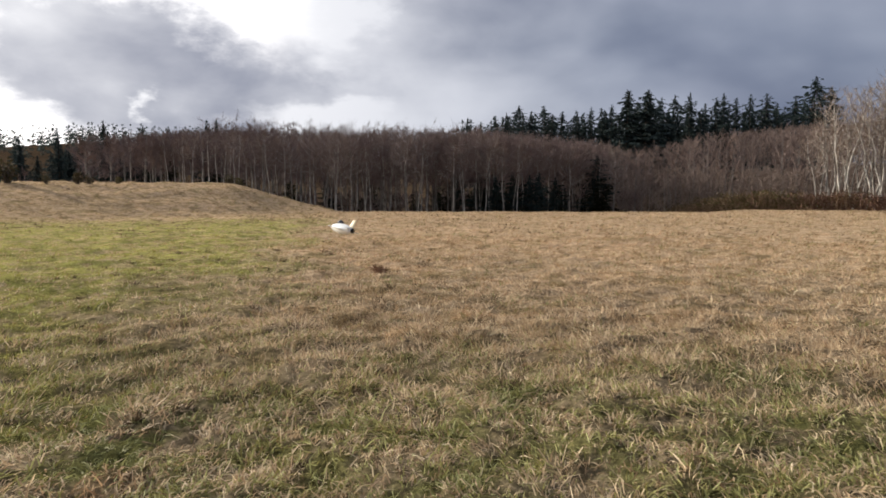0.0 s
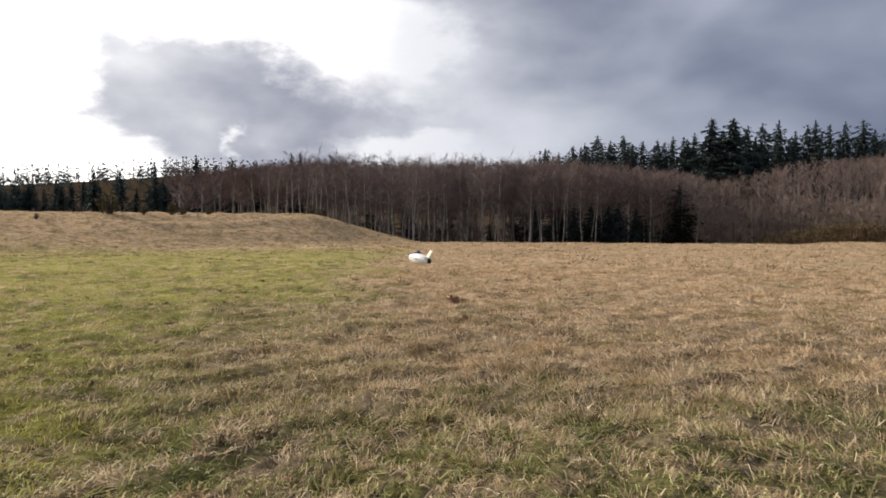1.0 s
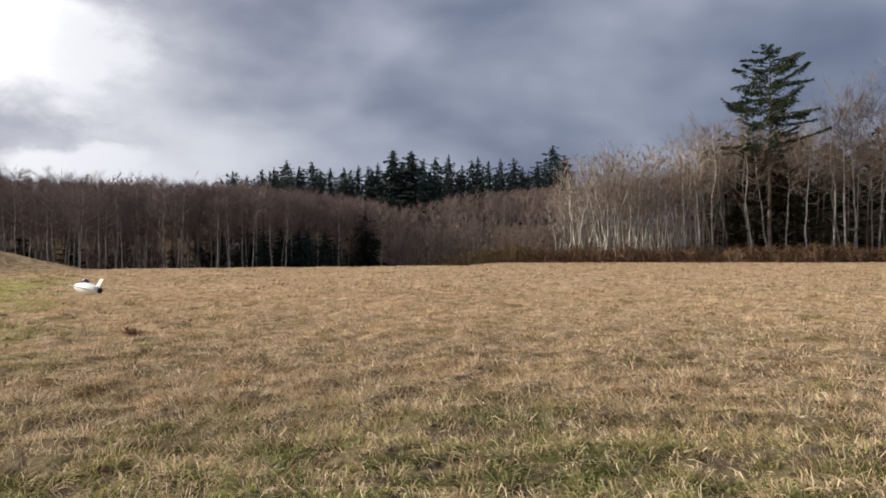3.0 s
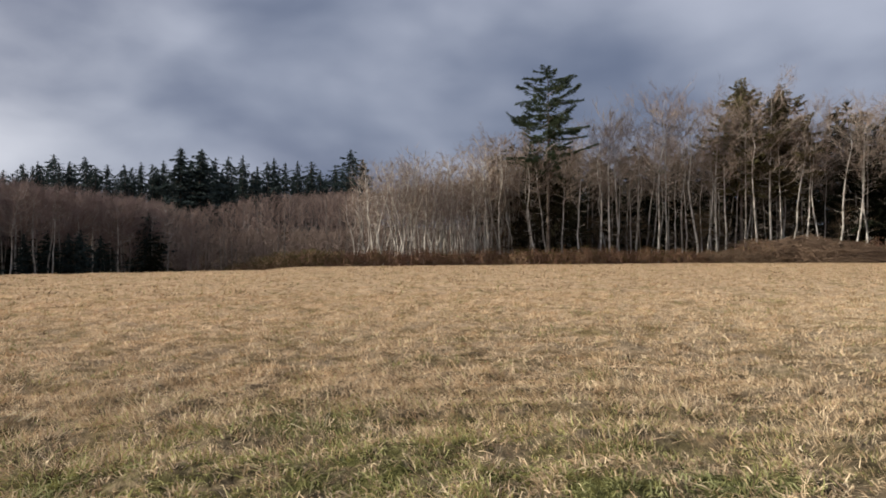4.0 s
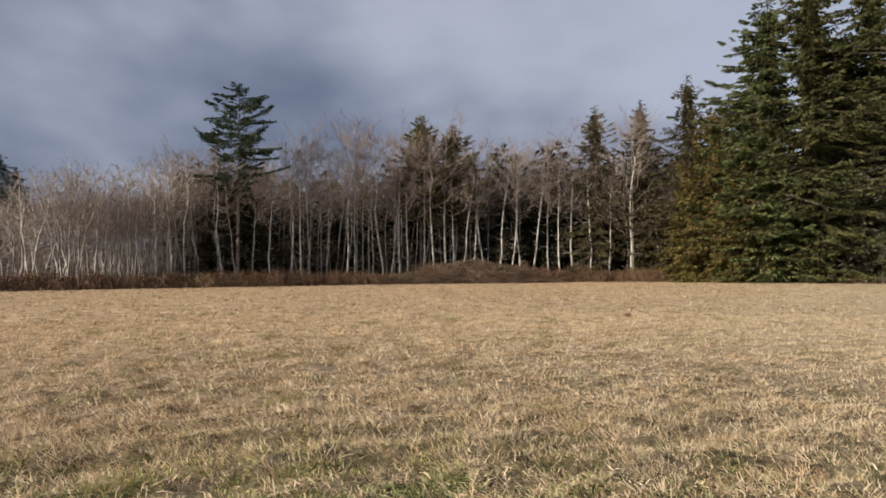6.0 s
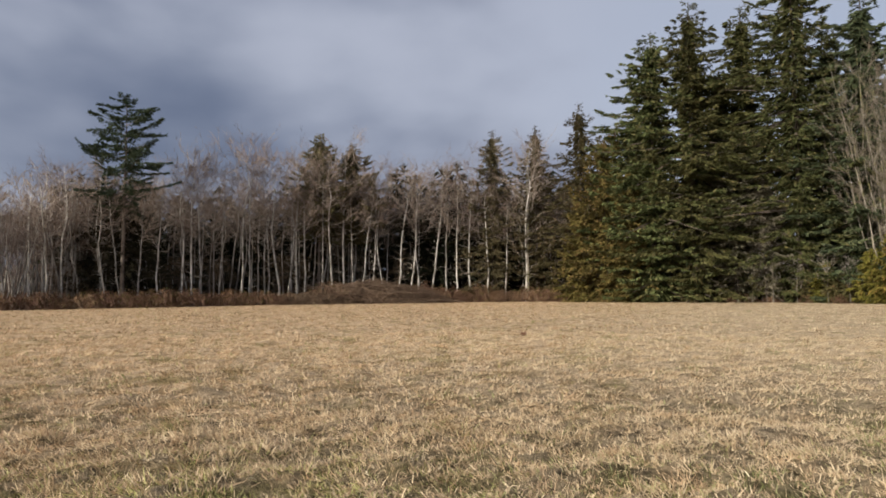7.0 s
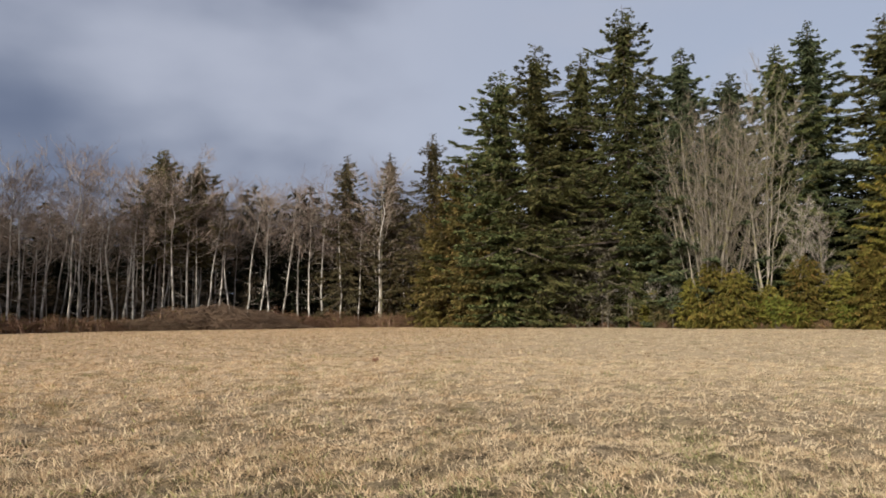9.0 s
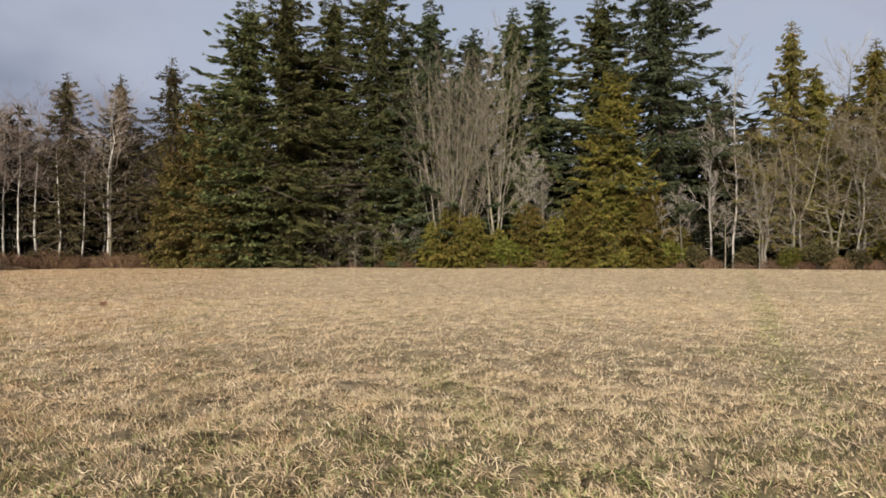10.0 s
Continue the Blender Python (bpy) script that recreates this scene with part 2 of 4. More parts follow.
def grass_material(name, low, high):
    m, q, shader = material(name)
    g = q.add("ShaderNodeGroup")
    g.node_tree = FIELD
    one = q.add("ShaderNodeNewGeometry").outputs["Random Per Island"]
    two = q.math("FRACT", q.math("MULTIPLY", one, 37.7))
    pick = q.math("LESS_THAN", one, q.math("ADD", q.math("MULTIPLY", g.outputs[2], 0.85), 0.03))
    c = q.mix(pick, g.outputs[0], g.outputs[1])
    hsv = q.add("ShaderNodeHueSaturation", {"Hue": q.ramp(two, 0.0, 1.0, 0.49, 0.51), "Saturation": q.ramp(two, 0.0, 1.0, 1.14, 0.90), "Value": q.ramp(two, 0.0, 1.0, low, high), "Color": c})
    pale = q.mix(q.ramp(two, 0.965, 0.985), hsv.outputs[0], rgb(0.56, 0.46, 0.30))
    q.link(pale, shader.inputs["Base Color"])
    shader.inputs["Roughness"].default_value = 0.62
    glowing = q.add("ShaderNodeBsdfTranslucent", {"Color": pale})
    blend = q.add("ShaderNodeMixShader", {0: 0.31, 1: shader.outputs[0], 2: glowing.outputs[0]})
    q.link(blend.outputs[0], q.out.inputs["Surface"])
    return m


def soil_material():
    m, q, shader = material("field_thatch")
    g = q.add("ShaderNodeGroup")
    g.node_tree = FIELD
    p = q.add("ShaderNodeNewGeometry").outputs["Position"]
    c = q.mix(g.outputs[2], g.outputs[0], g.outputs[1])
    grain = q.noise(p, 14.0, 6.0, 0.7)
    tuft = q.noise(p, 3.4, 5.0, 0.65)
    v = q.math("ADD", q.math("MULTIPLY", q.ramp(grain, 0.25, 0.75), 0.7), q.math("MULTIPLY", q.ramp(tuft, 0.3, 0.7), 0.45))
    # Soil darker close by: the shade between tufts is put into its colour.
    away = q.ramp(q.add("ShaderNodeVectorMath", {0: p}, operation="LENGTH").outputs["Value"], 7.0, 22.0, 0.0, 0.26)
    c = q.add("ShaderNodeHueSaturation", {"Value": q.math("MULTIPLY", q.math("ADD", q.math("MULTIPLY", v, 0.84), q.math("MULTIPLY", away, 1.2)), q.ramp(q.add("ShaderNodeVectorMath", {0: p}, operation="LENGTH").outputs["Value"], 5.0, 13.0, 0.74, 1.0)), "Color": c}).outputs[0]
    litter = q.add("ShaderNodeAttribute")
    litter.attribute_name = "litter"
    leaf = q.mix(q.ramp(q.noise(p, 5.0, 6.0, 0.7), 0.3, 0.7), rgb(0.032, 0.023, 0.015), rgb(0.085, 0.058, 0.036))
    c = q.mix(litter.outputs["Fac"], c, leaf)
    q.link(c, shader.inputs["Base Color"])
    shader.inputs["Roughness"].default_value = 1.0
    shader.inputs["Specular IOR Level"].default_value = 0.0
    bump = q.add("ShaderNodeBump", {"Strength": 0.9, "Distance": 0.05, "Height": q.math("ADD", grain, q.math("MULTIPLY", tuft, 1.6))})
    q.link(bump.outputs[0], shader.inputs["Normal"])
    return m


def leaf_material(name, dark, light, odd=None, through_light=0.18, rough=0.75):
    m, q, shader = material(name)
    one = q.add("ShaderNodeNewGeometry").outputs["Random Per Island"]
    where = q.add("ShaderNodeTexCoord").outputs["Object"]
    clump = q.noise(where, 0.45, 3.0)
    f = q.math("ADD", q.math("MULTIPLY", one, 0.55), q.math("MULTIPLY", q.ramp(clump, 0.3, 0.7), 0.45))
    c = q.mix(f, rgb(*dark), rgb(*light))
    if odd:
        c = q.mix(q.ramp(q.math("FRACT", q.math("MULTIPLY", one, 17.3)), 0.80, 0.90), c, rgb(*odd))
    tree_tone = q.add("ShaderNodeObjectInfo").outputs["Random"]
    c = q.add("ShaderNodeHueSaturation", {"Hue": q.ramp(tree_tone, 0.0, 1.0, 0.488, 0.512), "Value": q.ramp(tree_tone, 0.0, 1.0, 0.82, 1.18), "Color": c}).outputs[0]
    q.link(c, shader.inputs["Base Color"])
    shader.inputs["Roughness"].default_value = rough
    shader.inputs["Specular IOR Level"].default_value = 0.08
    glowing = q.add("ShaderNodeBsdfTranslucent", {"Color": c})
    blend = q.add("ShaderNodeMixShader", {0: through_light, 1: shader.outputs[0], 2: glowing.outputs[0]})
    q.link(blend.outputs[0], q.out.inputs["Surface"])
    return m


def bark_material(name, dark, light, moss=None):
    m, q, shader = material(name)
    where = q.add("ShaderNodeTexCoord").outputs["Object"]
    squeezed = q.add("ShaderNodeVectorMath", {0: where, 1: (1.0, 1.0, 0.35)}, operation="MULTIPLY").outputs[0]
    patch = q.noise(squeezed, 3.0, 5.0, 0.65)
    c = q.mix(q.ramp(patch, 0.36, 0.60), rgb(*dark), rgb(*light))
    if moss:
        c = q.mix(q.ramp(q.noise(where, 1.1, 4.0), 0.48, 0.64), c, rgb(*moss))
    tone = q.add("ShaderNodeObjectInfo").outputs["Random"]
    c = q.add("ShaderNodeHueSaturation", {"Value": q.ramp(tone, 0.0, 1.0, 0.75, 1.2), "Color": c}).outputs[0]
    q.link(c, shader.inputs["Base Color"])
    shader.inputs["Roughness"].default_value = 0.85
    bump = q.add("ShaderNodeBump", {"Strength": 0.5, "Distance": 0.02, "Height": q.noise(squeezed, 16.0, 5.0, 0.7)})
    q.link(bump.outputs[0], shader.inputs["Normal"])
    return m


def paint_material(name, colour, rough=0.35, metal=0.0):
    m, q, shader = material(name)
    where = q.add("ShaderNodeTexCoord").outputs["Object"]
    dirt = q.ramp(q.noise(where, 9.0, 6.0, 0.65), 0.45, 0.75)
    q.link(q.mix(q.math("MULTIPLY", dirt, 0.25), rgb(*colour), rgb(colour[0] * 0.75, colour[1] * 0.72, colour[2] * 0.66)), shader.inputs["Base Color"])
    shader.inputs["Roughness"].default_value = rough
    shader.inputs["Metallic"].default_value = metal
    return m


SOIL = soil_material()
BLADES = grass_material("dry_grass_blades", 0.67, 1.42)
MID_BLADES = grass_material("middle_grass_blades", 0.72, 1.30)
FAR_BLADES = grass_material("far_grass_blades", 0.72, 1.22)
WEED = leaf_material("weed_leaves", (0.21, 0.12, 0.07), (0.33, 0.205, 0.125), None, 0.1, 0.8)
BROWN_CEDAR = leaf_material("brownish_cedar_sprays", (0.044, 0.040, 0.013), (0.190, 0.156, 0.048), (0.20, 0.135, 0.052), 0.2)
TUSSOCK = leaf_material("brown_tussocks", (0.045, 0.034, 0.019), (0.185, 0.130, 0.072), None, 0.15, 0.8)
DULL_STRAW = leaf_material("dull_straw", (0.115, 0.080, 0.044), (0.330, 0.240, 0.140), None, 0.2, 0.8)
# Dark colour of the holes in the green grass.
HOLE_DARK = bark_material("grass_hole_dark", (0.050, 0.037, 0.022), (0.145, 0.108, 0.066))
STALKS = leaf_material("bleached_stalks", (0.42, 0.34, 0.22), (0.66, 0.58, 0.42), None, 0.1, 0.6)
FIR = leaf_material("fir_needles", (0.008, 0.013, 0.005), (0.122, 0.136, 0.052), (0.130, 0.116, 0.050), 0.06, 0.6)
BLUE_FIR = leaf_material("blue_green_fir_needles", (0.008, 0.014, 0.008), (0.104, 0.126, 0.064), (0.106, 0.112, 0.056), 0.06, 0.6)
MOSSY_FIR = leaf_material("mossy_fir_needles", (0.010, 0.014, 0.006), (0.130, 0.132, 0.048), (0.132, 0.116, 0.048), 0.06, 0.6)
SHADY_HEMLOCK = leaf_material("shady_hemlock_needles", (0.030, 0.028, 0.013), (0.140, 0.122, 0.062), (0.15, 0.115, 0.06))
GREY_HEMLOCK = leaf_material("grey_hemlock_twigs", (0.052, 0.046, 0.030), (0.165, 0.148, 0.104), (0.19, 0.165, 0.13), 0.1)
DARK_OLIVE = leaf_material("dark_olive_needles", (0.014, 0.014, 0.008), (0.062, 0.054, 0.030))
# Near-black needles: the shade inside the wood is put into their colour.
WOOD_SHADE_FIR = leaf_material("wood_shade_needles", (0.008, 0.010, 0.006), (0.028, 0.030, 0.016))
# Bluish, lifted tone of far trees: haze and glare put into the needle colour.
WEST_FIR = leaf_material("haze_tinted_fir_needles", (0.014, 0.023, 0.022), (0.046, 0.062, 0.058))
# Paler still: the haze over the distant hill is put into this colour.
HILL_FIR = leaf_material("haze_tinted_hill_needles", (0.045, 0.066, 0.060), (0.100, 0.124, 0.112))
MAPLE_TWIG = leaf_material("maple_twigs", (0.120, 0.100, 0.076), (0.250, 0.214, 0.168), None, 0.0, 0.8)
PINE = leaf_material("pine_needles", (0.018, 0.030, 0.018), (0.070, 0.086, 0.048))
CEDAR = leaf_material("cedar_sprays", (0.042, 0.042, 0.010), (0.178, 0.152, 0.034), (0.19, 0.130, 0.036), 0.2)
OLIVE_FIR = leaf_material("olive_fir_needles", (0.032, 0.031, 0.014), (0.108, 0.092, 0.040), (0.115, 0.08, 0.04))
SHRUB = leaf_material("shrub_leaves", (0.045, 0.058, 0.012), (0.16, 0.155, 0.032), (0.15, 0.095, 0.03), 0.25, 0.45)
RUST = leaf_material("bramble_leaves", (0.066, 0.035, 0.022), (0.165, 0.092, 0.054), (0.11, 0.10, 0.03))
BRAMBLE_GREEN = leaf_material("bramble_green_leaves", (0.050, 0.036, 0.017), (0.120, 0.084, 0.034), (0.065, 0.085, 0.026))
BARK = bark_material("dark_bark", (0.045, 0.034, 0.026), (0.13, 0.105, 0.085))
ALDER_BARK = bark_material("alder_bark", (0.15, 0.135, 0.115), (0.52, 0.49, 0.44))
FRONT_BARK = bark_material("grove_front_bark", (0.12, 0.108, 0.095), (0.40, 0.37, 0.33))
SAPLING_BARK = bark_material("sapling_bark", (0.14, 0.125, 0.108), (0.47, 0.44, 0.395))
GROVE_BARK = bark_material("grove_bark", (0.065, 0.055, 0.048), (0.235, 0.210, 0.185))
HILL_BARK = bark_material("hillside_bark", (0.085, 0.072, 0.064), (0.215, 0.190, 0.172))
ALDER_BRANCH = bark_material("alder_branches", (0.155, 0.128, 0.106), (0.440, 0.385, 0.330))
MAPLE_BARK = bark_material("maple_bark", (0.080, 0.070, 0.056), (0.225, 0.200, 0.165), (0.15, 0.14, 0.06))
TWIG = leaf_material("alder_twigs", (0.122, 0.090, 0.072), (0.285, 0.218, 0.178), None, 0.0, 0.8)
PALE_TWIG = leaf_material("pale_twigs", (0.17, 0.146, 0.126), (0.35, 0.316, 0.276), None, 0.0, 0.8)
RED_TWIG = leaf_material("grove_twigs", (0.115, 0.083, 0.074), (0.246, 0.184, 0.166), None, 0.0, 0.8)
CANE = leaf_material("bramble_canes", (0.135, 0.078, 0.055), (0.275, 0.18, 0.125), None, 0.0, 0.7)
GREY_CANE = leaf_material("weathered_canes", (0.040, 0.026, 0.018), (0.200, 0.142, 0.100), None, 0.0, 0.7)
UNDER_TWIG = leaf_material("undergrowth_twigs", (0.072, 0.052, 0.033), (0.205, 0.152, 0.096), None, 0.0, 0.8)
HILL_TWIG = leaf_material("hillside_twigs", (0.118, 0.085, 0.073), (0.262, 0.198, 0.172), None, 0.0, 0.8)
MOSSY_TWIG = leaf_material("mossy_twigs", (0.085, 0.066, 0.038), (0.22, 0.178, 0.112), None, 0.0, 0.8)


# ---- mesh building ----
class Geo:
    """Collects triangles for one mesh."""

    def __init__(self):
        self.v, self.f, self.n, self.slots, self.slot = [], [], 0, [], 0

    def add(self, v, f):
        self.slots.append(np.full(len(f), self.slot, np.int32))
        self.v.append(np.asarray(v, float))
        self.f.append(np.asarray(f, int) + self.n)
        self.n += len(v)

    def mesh(self, name, mat, flat=True):
        v, f = np.concatenate(self.v), np.concatenate(self.f)
        me = bpy.data.meshes.new(name)
        me.vertices.add(len(v))
        me.vertices.foreach_set("co", v.astype(np.float32).ravel())
        me.loops.add(f.size)
        me.loops.foreach_set("vertex_index", f.astype(np.int32).ravel())
        me.polygons.add(len(f))
        me.polygons.foreach_set("loop_start", np.arange(0, f.size, 3, dtype=np.int32))
        me.polygons.foreach_set("use_smooth", np.full(len(f), not flat))
        me.polygons.foreach_set("material_index", np.concatenate(self.slots))
        me.update(calc_edges=True)
        for m in mat if isinstance(mat, tuple) else (mat,):
            me.materials.append(m)
        return me


def unit(v):
    return v / np.maximum(np.linalg.norm(v, axis=-1, keepdims=True), 1e-9)


def tube(g, p, r, k=5):
    """A tapered round limb along the points p with radii r."""
    p, r = np.asarray(p, float), np.asarray(r, float)
    n = len(p)
    t = unit(np.gradient(p, axis=0))
    ref = np.array([1.0, 0, 0]) if abs(unit(p[-1] - p[0])[2]) > 0.7 else np.array([0, 0, 1.0])
    u = unit(np.cross(t, ref))
    w = np.cross(t, u)
    a = np.arange(k) * 2 * np.pi / k
    ring = p[:, None] + r[:, None, None] * (np.cos(a)[None, :, None] * u[:, None] + np.sin(a)[None, :, None] * w[:, None])
    i, j = np.meshgrid(np.arange(n - 1), np.arange(k), indexing="ij")
    a0, a1 = (i * k + j).ravel(), (i * k + (j + 1) % k).ravel()
    b0, b1 = a0 + k, a1 + k
    g.add(ring.reshape(-1, 3), np.concatenate([np.stack([a0, a1, b1], 1), np.stack([a0, b1, b0], 1)]))


def slivers(g, base, way, length, width, rng, bend=None):
    """Thin pointed pieces: twigs, sprays or blades. With bend they get a second joint that tips over."""
    m = len(base)
    way = unit(way)
    side = unit(np.cross(way, unit(rng.normal(size=(m, 3))))) * (np.asarray(width) / 2).reshape(-1, 1)
    length = np.asarray(length).reshape(-1, 1)
    if bend is None:
        v = np.stack([base - side, base + side, base + way * length], 1).reshape(-1, 3)
        g.add(v, np.arange(3 * m).reshape(m, 3))
    else:
        mid = base + way * length * 0.55
        tip = mid + unit(way + bend) * length * 0.5
        v = np.stack([base - side, base + side, mid - side * 0.8, mid + side * 0.8, tip], 1).reshape(-1, 3)
        i = np.arange(m)[:, None] * 5
        g.add(v, np.concatenate([i + [[0, 1, 3]], i + [[0, 3, 2]], i + [[2, 3, 4]]]))


def part(name, mesh, parent, label=""):
    ob = new(name, mesh)
    ob.parent = parent
    return tagged(ob, label)


def thing(name, label, category, group=""):
    return tagged(new(name), label, category, group)


def bare_stem(wood, twig, rng, foot, height, lean, first=0.4, spread=0.15, limbs=24, subs=6, twigs=6, radius=0.13, rise=0.8, twig_width=0.022, twig_long=1.0, curve=1.3, wander=0.006, stray=0.5, stout=0.36, snags=0, distant=False):
    """One leafless stem with limbs, branches and fine twigs. curve under 1 leaves the foot aslant and then grows upright."""
    s = np.linspace(0, 1, 9)
    drift = np.cumsum(rng.normal(size=(9, 2)), 0) * height * wander
    drift -= drift[0]
    path = np.stack([foot[0] + lean[0] * height * s ** curve + drift[:, 0], foot[1] + lean[1] * height * s ** curve + drift[:, 1], foot[2] + height * s], 1)
    rad = radius * (1 - s) ** 0.85 + 0.012
    rad[0] *= 1.25
    tube(wood, path, rad, 4 if distant else 6)
    for i in range(limbs):
        fr = first + (0.97 - first) * ((i + rng.random()) / limbs) ** 0.85
        o = np.array([np.interp(fr, s, path[:, c]) for c in range(3)])
        az = i * 2.4 + rng.normal() * 0.6
        up = (fr - first) / (1 - first)
        length = spread * height * (0.5 + 0.75 * rng.random()) * (0.75 + 0.95 * up - 1.35 * up * up)
        out = np.array([np.cos(az), np.sin(az), 0])
        lift = rise * (0.55 + 0.7 * rng.random()) * (0.85 + 0.15 * up)
        k = np.linspace(0, 1, 4)
        limb = o + length * ((k ** 0.85)[:, None] * out + (lift * (0.35 * k + 0.65 * k * k))[:, None] * np.array([0, 0, 1.0]))
        limb[1:] += rng.normal(size=(3, 3)) * length * (0.02 + 6 * wander)
        r = np.interp(fr, s, rad)
        if distant:
            slivers(twig, limb[:1], limb[3:] - limb[:1], [length], [0.07], rng)
        else:
            twig.slot = 1
            tube(twig, limb, np.linspace(max(stout * r, 0.020), 0.012, 4), 3)
            twig.slot = 0
        f = rng.random(subs) * 0.8 + 0.2
        b = np.stack([np.interp(f, k, limb[:, c]) for c in range(3)], 1)
        d = unit(unit(limb[-1] - limb[0]) + rng.normal(size=(subs, 3)) * stray + [0, 0, 0.3])
        l = length * (0.25 + 0.45 * rng.random(subs))
        if not distant:
            twig.slot = 1
        slivers(twig, b, d, l, (0.034 if distant else 0.065 * stout) + 0.008 * l, rng)
        twig.slot = 0
        n = subs * twigs
        t = rng.random(n) ** 0.8
        pick = np.repeat(np.arange(subs), twigs)
        tb = b[pick] + d[pick] * (l[pick] * t)[:, None]
        td = d[pick] + rng.normal(size=(n, 3)) * stray + [0, 0, 0.2]
        slivers(twig, tb, td, twig_long * (0.5 + 0.8 * rng.random(n)) * min(1.0, 0.35 + length / 3), np.full(n, twig_width), rng)
    # dead side branches on the bare part of the stem
    for i in range(snags):
        fr = 0.12 + (first - 0.10) * rng.random()
        o = np.array([np.interp(fr, s, path[:, c]) for c in range(3)])
        az, reach = rng.random() * 6.28, height * (0.03 + 0.06 * rng.random())
        k = np.linspace(0, 1, 4)
        way = np.array([np.cos(az), np.sin(az), 0.1 + 0.5 * rng.random()])
        limb = o + reach * k[:, None] * way + rng.normal(size=(4, 3)) * reach * 0.09 * k[:, None]
        twig.slot = 1
        tube(twig, limb, np.linspace(0.030, 0.010, 4), 3)
        slivers(twig, limb[1:], way + rng.normal(size=(3, 3)) * 0.6, reach * (0.3 + 0.3 * rng.random(3)), np.full(3, 0.028), rng)
        twig.slot = 0


def bare_tree(label, seed, height, bark, twig_mat, stems=((0.02, 0.01),), name="bare_alder", category="tree", group="", branch_mat=None, **shape):
    rng = np.random.default_rng(seed)
    twig, woods = Geo(), []
    for i, lean in enumerate(stems):
        wood = Geo()
        woods.append(wood)
        away = 0.22 * math.sqrt(i)
        foot = (away * math.cos(i * 2.1), away * math.sin(i * 2.1), -0.25)
        bare_stem(wood, twig, rng, foot, height * (1 - min(0.45, 0.09 * i) * rng.random()), lean, **shape)
    t = thing(name, label, category, group)
    for wood in woods:
        part("trunk", wood.mesh("trunk", bark, False), t)
    part("crown", twig.mesh("crown", (twig_mat, branch_mat or bark)), t)
    return t


def conifer_geometry(needles, wood, rng, height, base=0.08, width=0.15, shape=0.8, branches=130, per=40, droop=0.35, rise=0.15, size=0.6, ragged=0.35, hang=0.3, slim=0.30, core=0, stray=0.28, turn_up=0.10, knots=6, loose=1.0, sway=0.13, core_top=0.70, core_long=2.2, fan=0.30, spire=1.0, radius=None, foot=(0, 0, 0)):
    radius = radius or height * 0.011
    foot = np.array(foot, float)
    s = np.linspace(0, 1, 8)
    tube(wood, foot + np.stack([0.15 * np.sin(s * 3), 0.1 * np.sin(s * 5), height * s - 0.2], 1), radius * (1 - s) + 0.015, 7)
    fr = base + (0.99 - base) * ((np.arange(branches) + 3.0 * rng.random(branches)) / (branches + 3.0)) ** 0.92
    az = np.arange(branches) * 2.4 + rng.normal(size=branches) * 0.45
    profile = ((1 - fr) / (1 - base)) ** shape * np.clip(spire + (1 - spire) * (1 - fr) / 0.14, 0, 1)
    low = np.clip(0.4 + (fr - base) / 0.4, 0.4, 1)
    length = width * height * profile * low * (1 - ragged + 2 * ragged * rng.random(branches)) + 0.25
    lump = 1 + 0.34 * np.sin(az * 2 + fr * 17 + rng.random() * 6) * np.sin(fr * 31 + rng.random() * 6)
    length = np.minimum(length * lump, width * height * profile * 1.35 + 0.3)
    out = np.stack([np.cos(az), np.sin(az), 0 * az], 1)
    origin = foot + np.stack([0 * az, 0 * az, fr * height], 1)
    lift = rise * (0.4 + 1.2 * fr) - droop * (1 - 0.6 * fr) + rng.normal(size=branches) * sway
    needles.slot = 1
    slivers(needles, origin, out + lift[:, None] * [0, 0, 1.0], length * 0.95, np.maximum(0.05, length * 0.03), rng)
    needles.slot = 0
    count = np.maximum(per // 16, (per * length / length.max() * 1.4).astype(int))
    pick = np.repeat(np.arange(branches), count)
    n = len(pick)
    # sprays gather in clusters along each bough
    knot_t = 1 - 0.85 * rng.random((branches, knots)) ** 1.2
    knot_s = rng.normal(size=(branches, knots)) * 0.75
    which = rng.integers(0, knots, n)
    t = np.clip(knot_t[pick, which] + rng.normal(size=n) * 0.07 * loose, 0.08, 1.03)
    side = np.stack([-np.sin(az), np.cos(az), 0 * az], 1)[pick]
    across = knot_s[pick, which] + rng.normal(size=n) * 0.25 * loose
    sign = np.sign(across)[:, None]
    wide = (fan * length[pick] * (1.08 - t) + 0.10) * np.abs(across)
    L = length[pick]
    p = origin[pick] + out[pick] * (L * t)[:, None] + side * sign * wide[:, None]
    p[:, 2] += L * (lift[pick] * t + turn_up * t ** 3) - wide * 0.25
    way = out[pick] * 0.75 + side * sign * (0.25 + 0.6 * rng.random((n, 1))) + rng.normal(size=(n, 3)) * stray
    way[:, 2] -= hang * (0.3 + rng.random(n))
    size_here = size * (0.55 + 0.75 * rng.random(n)) * np.clip(0.28 + L / (0.10 * height + 0.5), 0.3, 1.0)
    slivers(needles, p, way, size_here, size_here * slim, rng)
    if core:
        # inner boughs close to the stem keep the crown from being see-through
        f = base + (core_top - base) * rng.random(core) ** 1.1
        c = rng.random(core) * 6.28
        reach = width * height * ((1 - f) / (1 - base)) ** shape
        dirs = np.stack([np.cos(c), np.sin(c), -0.5 - 0.5 * rng.random(core)], 1)
        start = foot + np.stack([0 * f, 0 * f, f * height], 1) + dirs * (0.1 * reach)[:, None]
        slivers(needles, start, dirs, np.minimum(0.75 * reach + 0.3, core_long), np.minimum(0.30 * reach + 0.1, core_long * 0.27), rng)
